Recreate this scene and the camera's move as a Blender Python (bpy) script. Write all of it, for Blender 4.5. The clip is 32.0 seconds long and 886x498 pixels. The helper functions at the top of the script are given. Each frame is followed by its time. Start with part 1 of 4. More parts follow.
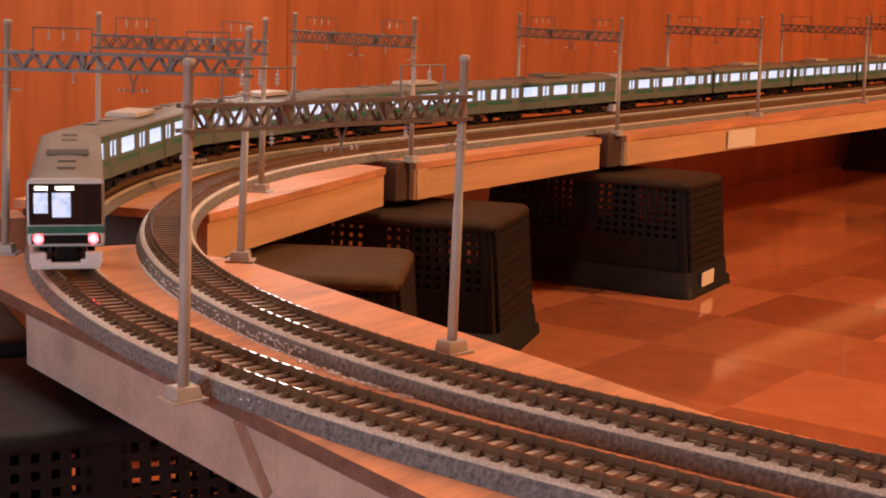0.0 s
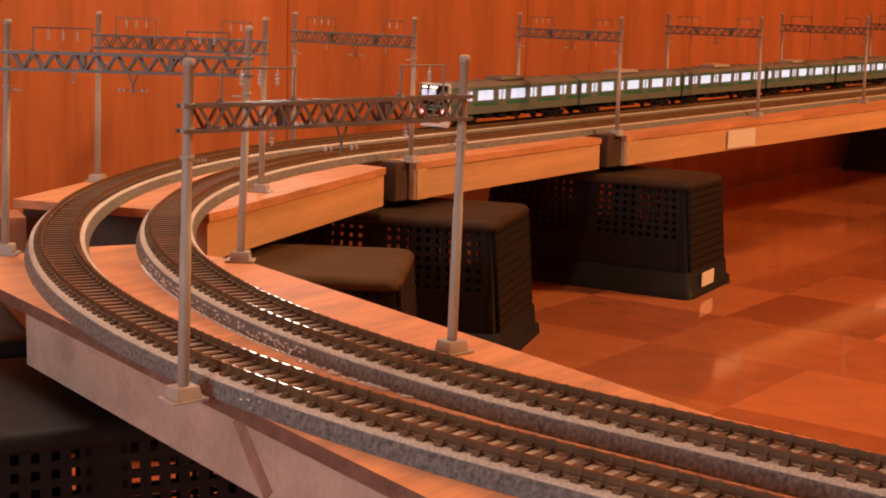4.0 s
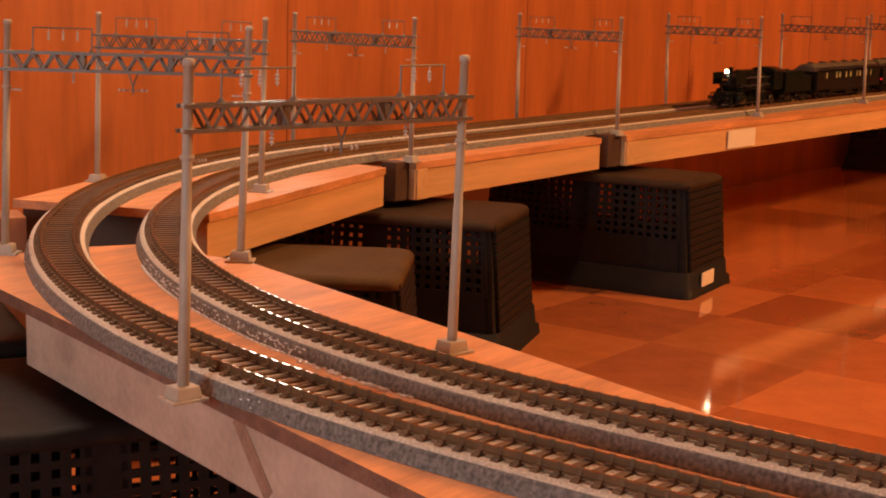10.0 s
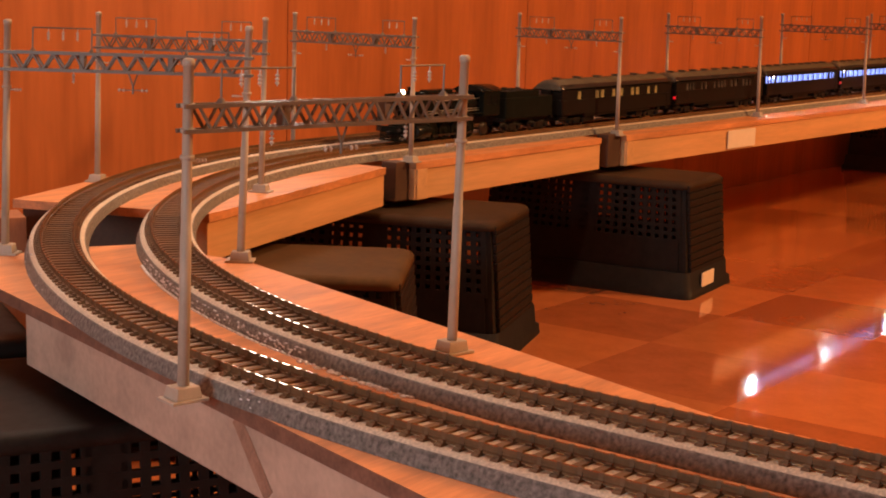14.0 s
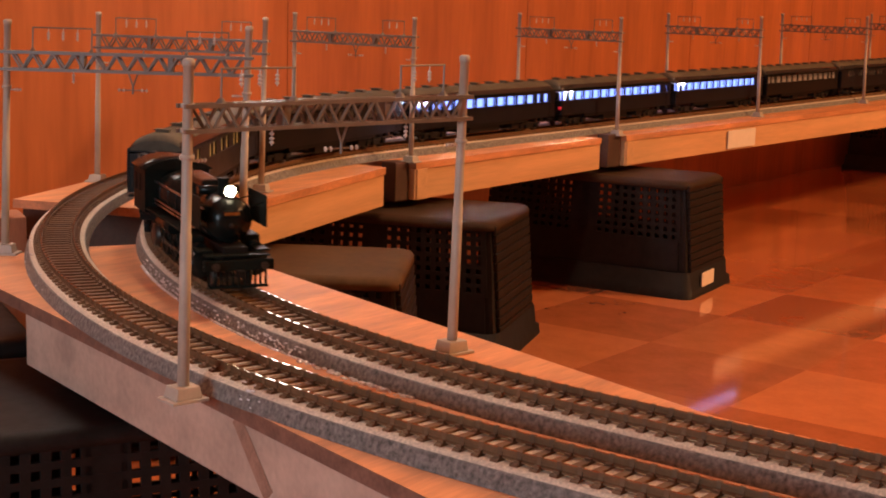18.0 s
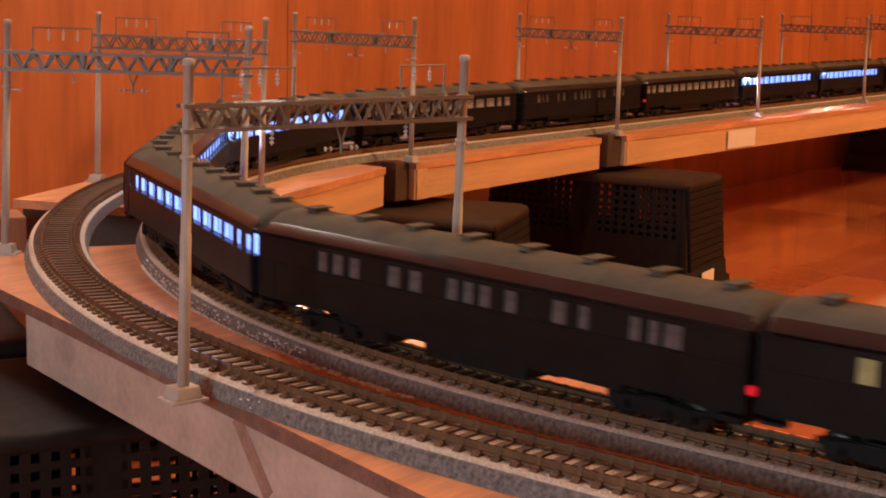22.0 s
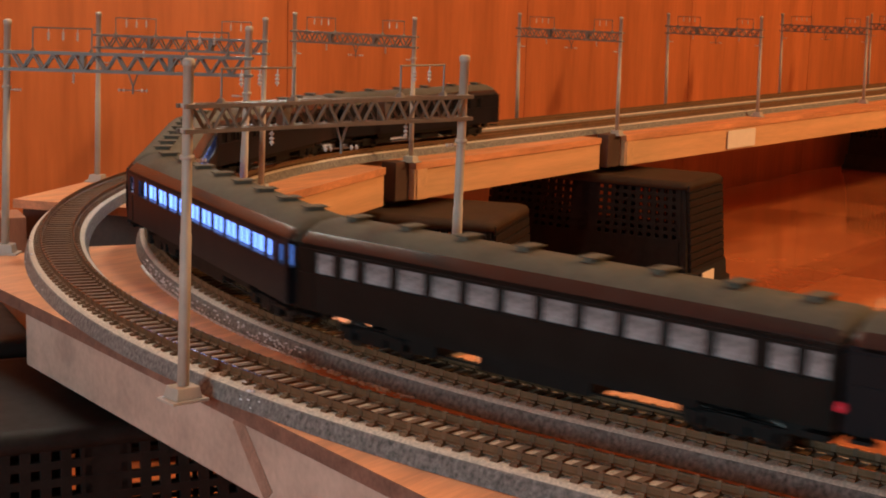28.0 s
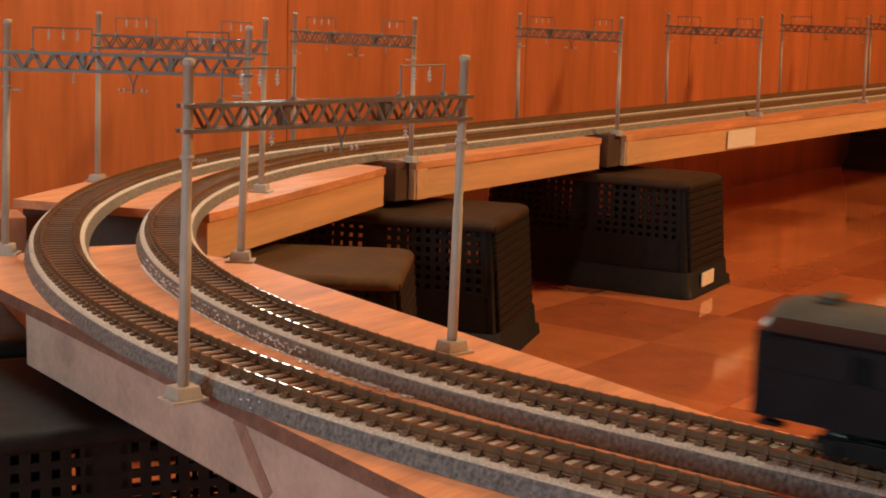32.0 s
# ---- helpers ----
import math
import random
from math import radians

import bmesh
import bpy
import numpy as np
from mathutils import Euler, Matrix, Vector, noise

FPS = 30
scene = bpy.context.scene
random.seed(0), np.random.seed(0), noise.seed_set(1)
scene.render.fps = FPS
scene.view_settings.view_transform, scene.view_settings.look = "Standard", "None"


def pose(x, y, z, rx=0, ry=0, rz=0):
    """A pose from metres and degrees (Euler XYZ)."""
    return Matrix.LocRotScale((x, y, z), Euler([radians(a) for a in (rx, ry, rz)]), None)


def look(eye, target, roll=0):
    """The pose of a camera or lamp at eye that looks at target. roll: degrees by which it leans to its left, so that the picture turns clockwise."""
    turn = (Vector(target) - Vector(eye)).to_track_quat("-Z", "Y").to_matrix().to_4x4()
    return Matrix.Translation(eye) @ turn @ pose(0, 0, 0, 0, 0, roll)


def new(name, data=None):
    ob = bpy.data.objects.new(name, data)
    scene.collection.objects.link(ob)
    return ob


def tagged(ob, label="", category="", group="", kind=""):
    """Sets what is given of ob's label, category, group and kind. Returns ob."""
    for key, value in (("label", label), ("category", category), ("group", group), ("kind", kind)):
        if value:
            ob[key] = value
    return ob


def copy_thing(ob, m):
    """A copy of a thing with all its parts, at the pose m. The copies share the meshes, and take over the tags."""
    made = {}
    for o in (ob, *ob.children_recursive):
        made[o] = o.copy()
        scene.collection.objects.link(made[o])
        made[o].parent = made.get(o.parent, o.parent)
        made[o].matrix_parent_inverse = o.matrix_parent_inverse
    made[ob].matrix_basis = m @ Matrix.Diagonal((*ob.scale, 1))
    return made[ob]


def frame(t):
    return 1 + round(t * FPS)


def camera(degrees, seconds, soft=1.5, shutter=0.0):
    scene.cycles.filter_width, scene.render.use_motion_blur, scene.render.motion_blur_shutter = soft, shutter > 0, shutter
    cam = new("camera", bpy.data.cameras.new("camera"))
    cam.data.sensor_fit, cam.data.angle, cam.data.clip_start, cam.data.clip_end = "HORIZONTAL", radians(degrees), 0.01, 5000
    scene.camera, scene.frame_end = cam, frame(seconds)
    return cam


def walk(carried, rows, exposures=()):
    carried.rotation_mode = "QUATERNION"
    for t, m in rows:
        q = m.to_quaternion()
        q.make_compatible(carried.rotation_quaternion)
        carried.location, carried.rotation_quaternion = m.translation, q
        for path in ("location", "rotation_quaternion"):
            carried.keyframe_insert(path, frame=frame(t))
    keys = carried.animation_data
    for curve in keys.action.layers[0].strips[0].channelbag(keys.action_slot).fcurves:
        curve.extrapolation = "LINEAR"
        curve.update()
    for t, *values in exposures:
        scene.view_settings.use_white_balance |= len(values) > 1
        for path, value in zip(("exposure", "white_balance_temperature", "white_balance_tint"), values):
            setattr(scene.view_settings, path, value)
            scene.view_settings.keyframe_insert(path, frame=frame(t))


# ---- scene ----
cam = camera(32.5, 32.0, soft=1.9, shutter=0.5)
EYE = (-1.0639, -0.2322, 0.3172)
VIEW = look(EYE, (-0.3498, 0.2877, 0.1635), 1.61)
walk(cam, [(0.0, VIEW), (32.0, VIEW)], [(0.0, 0.29, 6200, 7), (2.0, 0.25, 6750, 9), (6.0, 0.25, 7400, 11), (9.0, 0.26, 8000, 12), (13.0, 0.26, 7900, 12), (17.0, 0.27, 7000, 11), (19.0, 0.28, 6750, 9), (23.0, 0.29, 6550, 5), (25.0, 0.29, 6250, 7), (28.0, 0.28, 6100, -10), (29.0, 0.28, 6050, -10), (30.0, 0.28, 6000, -11), (32.0, 0.26, 6000, -14)])

# ---- light ----
world = bpy.data.worlds.new("room_air")
scene.world = world
world.use_nodes = True
world.node_tree.nodes["Background"].inputs["Color"].default_value = (0.9, 0.55, 0.35, 1)
world.node_tree.nodes["Background"].inputs["Strength"].default_value = 0.0
scene.view_settings.exposure = 0.25


def area_lamp(name, eye, target, size, watts, colour):
    data = bpy.data.lights.new(name, "AREA")
    data.shape, data.size, data.energy, data.color = "DISK", size, watts, colour
    ob = new(name, data)
    ob.matrix_world = look(eye, target)
    return ob


CEIL = 2.3
area_lamp("ceiling_lamp_light", (1.9, -2.1, CEIL - 0.12), (0.7, -0.2, 0), 0.5, 100, (1.0, 0.50, 0.22))
area_lamp("window_light", (-2.25, 0.06, 0.48), (-0.4, 0.10, 0.15), 0.5, 9.2, (0.66, 0.83, 1.0))
# Unseen overhead light added to brighten the front board and ballast tops.
area_lamp("hanging_lamp_light", (-0.16, 0.32, 1.25), (-0.56, 0.10, 0.15), 0.14, 4.0, (1.0, 0.80, 0.62))
# Unseen light added high at the wall for highlights along the coach shoulders.
area_lamp("upper_wall_lamp_light", (-0.40, 0.79, 0.68), (-0.58, 0.10, 0.17), 0.16, 1.1, (1.0, 0.93, 0.86))
# Unseen small light added at the wall to put glints on the rails.
area_lamp("wall_lamp_light", (0.085, 0.832, 0.405), (-0.60, 0.19, 0.17), 0.10, 0.40, (1.0, 0.95, 0.92))


# ---- materials ----
def material(name, colour, rough=0.5, metal=0.0, vary=0.15, scale=60.0, bump=0.0, stretch=(1, 1, 1), glow=0.0, per_object=0.0, second=None, coat=0.0, spec=0.5, pane=1.0):
    m = bpy.data.materials.new(name)
    m.use_nodes = True
    nt = m.node_tree
    b = nt.nodes["Principled BSDF"]
    b.inputs["Roughness"].default_value = rough
    b.inputs["Metallic"].default_value = metal
    b.inputs["Coat Weight"].default_value = coat
    b.inputs["Specular IOR Level"].default_value = spec
    tc = nt.nodes.new("ShaderNodeTexCoord")
    mp = nt.nodes.new("ShaderNodeMapping")
    mp.inputs["Scale"].default_value = stretch
    nt.links.new(tc.outputs["Object"], mp.inputs["Vector"])
    n1 = nt.nodes.new("ShaderNodeTexNoise")
    n1.inputs["Scale"].default_value, n1.inputs["Detail"].default_value = scale, 5
    n2 = nt.nodes.new("ShaderNodeTexNoise")
    n2.inputs["Scale"].default_value, n2.inputs["Detail"].default_value = scale * 7, 3
    for n in (n1, n2):
        nt.links.new(mp.outputs[0], n.inputs["Vector"])
    add = nt.nodes.new("ShaderNodeMath")
    add.operation = "MULTIPLY_ADD"
    add.inputs[1].default_value = 0.45
    nt.links.new(n2.outputs[0], add.inputs[0])
    nt.links.new(n1.outputs[0], add.inputs[2])
    ramp = nt.nodes.new("ShaderNodeValToRGB")
    lo = second or [c * (1 - vary) for c in colour]
    hi = colour if second else [min(1, c * (1 + vary)) for c in colour]
    ramp.color_ramp.elements[0].color, ramp.color_ramp.elements[1].color = (*[c * pane for c in lo], 1), (*[c * pane for c in hi], 1)
    ramp.color_ramp.elements[0].position, ramp.color_ramp.elements[1].position = 0.45, 1.0
    nt.links.new(add.outputs[0], ramp.inputs[0])
    out = ramp.outputs[0]
    if per_object:
        info = nt.nodes.new("ShaderNodeObjectInfo")
        mr = nt.nodes.new("ShaderNodeMapRange")
        mr.inputs["To Min"].default_value, mr.inputs["To Max"].default_value = 1 - per_object, 1 + per_object
        nt.links.new(info.outputs["Random"], mr.inputs["Value"])
        mix = nt.nodes.new("ShaderNodeVectorMath")
        mix.operation = "SCALE"
        nt.links.new(out, mix.inputs[0])
        nt.links.new(mr.outputs[0], mix.inputs["Scale"])
        out = mix.outputs[0]
    nt.links.new(out, b.inputs["Base Color"])
    rr = nt.nodes.new("ShaderNodeMapRange")
    rr.inputs["To Min"].default_value, rr.inputs["To Max"].default_value = max(0.02, rough * 0.8), min(1, rough * 1.25)
    nt.links.new(n1.outputs[0], rr.inputs["Value"])
    nt.links.new(rr.outputs[0], b.inputs["Roughness"])
    if bump:
        bp_ = nt.nodes.new("ShaderNodeBump")
        bp_.inputs["Strength"].default_value, bp_.inputs["Distance"].default_value = 0.6, bump
        nt.links.new(add.outputs[0], bp_.inputs["Height"])
        nt.links.new(bp_.outputs[0], b.inputs["Normal"])
    if glow:
        b.inputs["Emission Color"].default_value = (*colour, 1)
        b.inputs["Emission Strength"].default_value = glow
    return m


M_WALL = material("wall_wood", (0.485, 0.142, 0.047), 0.48, vary=0.24, scale=9, stretch=(2.2, 2.2, 0.25), bump=0.00015, per_object=0.05, spec=0.3)
M_WALLGAP = material("wall_groove", (0.30, 0.11, 0.04), 0.7)
M_TILE_A = material("tile_light", (0.50, 0.160, 0.060), 0.065, vary=0.12, scale=30, per_object=0.14)
M_TILE_B = material("tile_dark", (0.37, 0.110, 0.044), 0.065, vary=0.15, scale=30, per_object=0.14)
M_PLAIN = material("room_plaster", (0.46, 0.36, 0.27), 0.8, vary=0.05, scale=8)
M_CEIL = material("ceiling_paint", (0.72, 0.66, 0.58), 0.8, vary=0.04, scale=8)
M_PLY = material("plywood", (0.66, 0.285, 0.128), 0.55, vary=0.3, scale=45, stretch=(0.25, 2, 2), bump=0.0002)
# Dark wood of the spacers, also shade painted on recessed beams and battens.
M_DARKWOODSHADE = material("dark_wood", (0.075, 0.035, 0.02), 0.6, vary=0.3, scale=60)
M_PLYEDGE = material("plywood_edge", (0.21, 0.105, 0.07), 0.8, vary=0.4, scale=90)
M_BEAM = material("pine_beam", (0.70, 0.40, 0.20), 0.5, vary=0.16, scale=30, stretch=(0.2, 3, 3), bump=0.0002)
M_FASCIA = material("particle_board", (0.49, 0.365, 0.285), 0.7, vary=0.24, scale=42, bump=0.0002)
# Shadow colour for the slanted strip on the front fascia.
M_STREAKSHADE = material("brown_stain", (0.33, 0.19, 0.13), 0.8, vary=0.35, scale=150)
M_BALLAST = material("roadbed_ballast", (0.195, 0.182, 0.165), 0.65, vary=0.75, scale=560, bump=0.0013)
# Lit copy of the grey ballast: overhead lamp light is put into this cream.
M_BEDTOPLIT = material("roadbed_top_ballast", (0.62, 0.53, 0.43), 0.7, vary=0.4, scale=900, bump=0.0005)
M_SLEEPER = material("sleeper_plastic", (0.150, 0.078, 0.036), 0.6, vary=0.3, scale=200, per_object=0.25)
M_RAIL = material("rail_nickel", (0.42, 0.39, 0.35), 0.15, metal=1.0, vary=0.2, scale=120)
M_RAILWEB = material("rail_web_brown", (0.155, 0.082, 0.040), 0.6, vary=0.25, scale=120, spec=0.2)
M_POSTWOOD = material("reddish_pine", (0.34, 0.135, 0.065), 0.7, vary=0.25, scale=60, stretch=(2, 2, 0.3))
M_GLUE = material("clear_glue", (0.86, 0.88, 0.92), 0.14, vary=0.25, scale=300, spec=1.0, coat=1.0)
M_POST = material("post_grey_plastic", (0.44, 0.38, 0.31), 0.5, vary=0.1, scale=160)
M_TRUSS = material("truss_grey_plastic", (0.165, 0.135, 0.108), 0.38, vary=0.2, scale=160)
M_INSUL = material("insulator_white", (0.55, 0.50, 0.45), 0.3, vary=0.1, scale=200)
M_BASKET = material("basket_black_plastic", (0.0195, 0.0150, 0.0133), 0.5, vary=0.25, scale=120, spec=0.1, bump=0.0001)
# Warm light falling on the upturned black bases is put into these browns.
M_BASKETTOPLIT = material("basket_worn_base", (0.050, 0.030, 0.018), 0.6, vary=0.3, scale=25, spec=0.08, bump=0.0001)
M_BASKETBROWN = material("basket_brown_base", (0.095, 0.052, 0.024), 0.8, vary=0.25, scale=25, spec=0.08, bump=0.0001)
M_LABEL = material("paper_label", (0.82, 0.72, 0.60), 0.7, vary=0.05, scale=120)
M_STEEL = material("stainless_body", (0.16, 0.195, 0.165), 0.42, metal=0.15, vary=0.08, scale=80)
M_GREEN = material("green_stripe", (0.03, 0.17, 0.11), 0.35, vary=0.08, scale=80)
M_EMUROOF = material("emu_roof_grey", (0.17, 0.15, 0.125), 0.65, vary=0.12, scale=120)
M_WHITE = material("white_plastic", (0.80, 0.78, 0.74), 0.35, vary=0.04, scale=90)
M_MASK = material("black_mask", (0.012, 0.012, 0.014), 0.12, vary=0.1, scale=90)
M_BLACK = material("under_black", (0.009, 0.008, 0.0075), 0.55, vary=0.25, scale=120, spec=0.15)
M_DARKBLUE = material("coach_dark_blue", (0.012, 0.012, 0.0145), 0.32, vary=0.2, scale=60, spec=0.12)
M_BROWN = material("coach_dark_brown", (0.0122, 0.0112, 0.0102), 0.32, vary=0.2, scale=60, spec=0.12)
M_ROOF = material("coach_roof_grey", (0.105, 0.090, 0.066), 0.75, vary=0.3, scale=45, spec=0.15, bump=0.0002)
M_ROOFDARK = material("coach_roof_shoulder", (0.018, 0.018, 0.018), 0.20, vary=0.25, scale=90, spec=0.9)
M_LOCO = material("loco_black", (0.0105, 0.0125, 0.0105), 0.40, vary=0.25, scale=120, spec=0.02)
M_BOILER = material("boiler_black", (0.0090, 0.0105, 0.0092), 0.20, vary=0.25, scale=120, spec=0.16)
M_STEELROD = material("bright_steel_rod", (0.50, 0.50, 0.50), 0.28, metal=1.0, vary=0.15, scale=200)
M_BRASS = material("brass", (0.75, 0.52, 0.22), 0.25, metal=1.0)
M_WHEEL = material("wheel_blackened", (0.05, 0.045, 0.04), 0.35, metal=0.7, vary=0.3, scale=200)
M_COAL = material("coal", (0.010, 0.010, 0.010), 0.5, vary=0.5, scale=500, bump=0.001)
# Lit panes glow themselves in place of a lighted interior.
M_LIT = material("lit_window_cool", (0.19, 0.295, 1.0), 0.3, vary=0.45, scale=130, stretch=(1, 1, 2), glow=2.5, pane=0.010, spec=0.0)
M_LITEMU = material("lit_window_white", (0.50, 0.68, 1.0), 0.3, vary=0.55, scale=220, glow=0.75)
M_LITCAB = material("lit_cab_pane", (0.60, 0.70, 1.0), 0.2, vary=0.9, scale=200, glow=0.65)
M_LITDIM = material("dim_lit_window", (0.17, 0.30, 1.0), 0.3, vary=0.45, scale=130, glow=0.45, pane=0.1, spec=0.0)
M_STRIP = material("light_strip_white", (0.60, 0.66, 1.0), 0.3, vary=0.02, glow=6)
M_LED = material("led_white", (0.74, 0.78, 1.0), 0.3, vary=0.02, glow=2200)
M_UNLIT = material("unlit_window", (0.085, 0.083, 0.083), 0.10, vary=0.5, scale=160)
M_PALE = material("pale_unlit_window", (0.23, 0.23, 0.235), 0.10, vary=0.85, scale=110)
M_SHUT = material("shut_window", (0.007, 0.007, 0.008), 0.55, vary=0.3, scale=160, spec=0.06)
M_DIMYEL = material("dim_yellow_window", (0.30, 0.26, 0.11), 0.3, vary=0.4, scale=120, glow=0.09)
M_TAIL = material("tail_lamp_red", (1.0, 0.06, 0.07), 0.3, glow=9)
M_TAILDIM = material("tail_lamp_red_dim", (0.7, 0.010, 0.025), 0.3, glow=0.55)
M_TAILFAINT = material("tail_lamp_red_faint", (0.5, 0.02, 0.04), 0.3, glow=0.35)
M_HEAD = material("head_lamp_warm", (1.0, 0.86, 0.6), 0.3, glow=40)
M_HEADCOOL = material("head_lamp_white", (1.0, 0.72, 0.66), 0.3, glow=5)
M_SIGN = material("sign_warm", (1.0, 0.88, 0.6), 0.3, glow=3)


# ---- mesh helpers ----
def mesh_of(name, bm, mat):
    me = bpy.data.meshes.new(name)
    bm.to_mesh(me)
    bm.free()
    for m in mat if isinstance(mat, (list, tuple)) else [mat]:
        me.materials.append(m)
    return me


def part(name, bm, mat, parent=None, label="", m=None):
    ob = new(name, mesh_of(name, bm, mat))
    if parent is not None:
        ob.parent = parent
    if m is not None:
        ob.matrix_basis = m
    if label:
        tagged(ob, label)
    return ob


def share(ob, parent, m):
    o = new(ob.name.split(".")[0], ob.data)
    o.parent = parent
    o.matrix_basis = m
    return o


def thing(name, m, label, category, group="", kind=""):
    return tagged_at(new(name), m, label, category, group, kind)


def tagged_at(ob, m, label, category, group="", kind=""):
    ob.matrix_basis = m
    return tagged(ob, label, category, group, kind)


def box(bm, c, s, rz=0.0, bev=0.0, taper=1.0, m=None):
    """A box about c of size s; taper scales its top."""
    vs = []
    for z in (-0.5, 0.5):
        k = taper if z > 0 else 1.0
        for x, y in ((-0.5, -0.5), (0.5, -0.5), (0.5, 0.5), (-0.5, 0.5)):
            v = Vector((x * s[0] * k, y * s[1] * k, z * s[2]))
            v.rotate(Euler((0, 0, rz)))
            v += Vector(c)
            vs.append(bm.verts.new(m @ v if m else v))
    fs = [bm.faces.new([vs[i] for i in q]) for q in ((3, 2, 1, 0), (4, 5, 6, 7), (0, 1, 5, 4), (1, 2, 6, 5), (2, 3, 7, 6), (3, 0, 4, 7))]
    if bev:
        es = list({e for f in fs for e in f.edges})
        bmesh.ops.bevel(bm, geom=es, offset=bev, segments=2, affect="EDGES", profile=0.6)
    return fs


def rod(bm, a, b, r, n=6, r2=None, cap=True):
    """A round bar from a to b."""
    a, b = Vector(a), Vector(b)
    q = (b - a).to_track_quat("Z", "Y")
    rings = []
    for p, rr in ((a, r), (b, r if r2 is None else r2)):
        rings.append([bm.verts.new(p + q @ Vector((rr * math.cos(2 * math.pi * i / n), rr * math.sin(2 * math.pi * i / n), 0))) for i in range(n)])
    for i in range(n):
        j = (i + 1) % n
        f = bm.faces.new((rings[0][i], rings[0][j], rings[1][j], rings[1][i]))
        f.smooth = n > 7
    if cap:
        bm.faces.new(rings[0][::-1])
        bm.faces.new(rings[1])


def lathe(bm, prof, axis_m, n=16):
    """Profile of (radius, along) turned about local z of axis_m."""
    rings = [[bm.verts.new(axis_m @ Vector((r * math.cos(2 * math.pi * i / n), r * math.sin(2 * math.pi * i / n), h))) for i in range(n)] for r, h in prof]
    for a, b in zip(rings, rings[1:]):
        for i in range(n):
            j = (i + 1) % n
            bm.faces.new((a[i], a[j], b[j], b[i])).smooth = True
    bm.faces.new(rings[0][::-1])
    bm.faces.new(rings[-1])


def loft(bm, sections, close=True, smooth=True, caps=True):
    """Skin through equal-length point loops."""
    rows = [[bm.verts.new(p) for p in s] for s in sections]
    n = len(rows[0])
    for a, b in zip(rows, rows[1:]):
        for i in range(n if close else n - 1):
            j = (i + 1) % n
            f = bm.faces.new((a[i], a[j], b[j], b[i]))
            f.smooth = smooth
    if caps and close:
        bm.faces.new(rows[0][::-1])
        bm.faces.new(rows[-1])
    bmesh.ops.recalc_face_normals(bm, faces=bm.faces)


def slab(bm, outline, z0, z1):
    """An upright prism over a plan outline."""
    lo = [bm.verts.new((x, y, z0)) for x, y in outline]
    hi = [bm.verts.new((x, y, z1)) for x, y in outline]
    n = len(lo)
    bm.faces.new(lo[::-1])
    bm.faces.new(hi)
    for i in range(n):
        j = (i + 1) % n
        bm.faces.new((lo[i], lo[j], hi[j], hi[i]))
    bmesh.ops.recalc_face_normals(bm, faces=bm.faces)


# ---- plan ----
ZB = 0.1635           # top of the boards above the floor
ZRAIL = ZB + 0.011    # top of the rails
TURN = radians(87.87)
FRONT = radians(-92.13)
TRACKS = {"outer": ((0.0107, -0.0012), 0.6826), "inner": ((0.0, 0.0), 0.6124)}


def on_track(which, s, off=0.0):
    """Place and heading at s metres along a track; s = 0 where the back straight meets the bend; off to the outside."""
    (cx, cy), r = TRACKS[which]
    if s < 0:
        return cx - s, cy + r + off, math.pi
    if s > r * TURN:
        a = math.pi / 2 + TURN
        d = s - r * TURN
        return cx + (r + off) * math.cos(a) + d * math.cos(FRONT), cy + (r + off) * math.sin(a) + d * math.sin(FRONT), FRONT
    a = math.pi / 2 + s / r
    return cx + (r + off) * math.cos(a), cy + (r + off) * math.sin(a), a + math.pi / 2


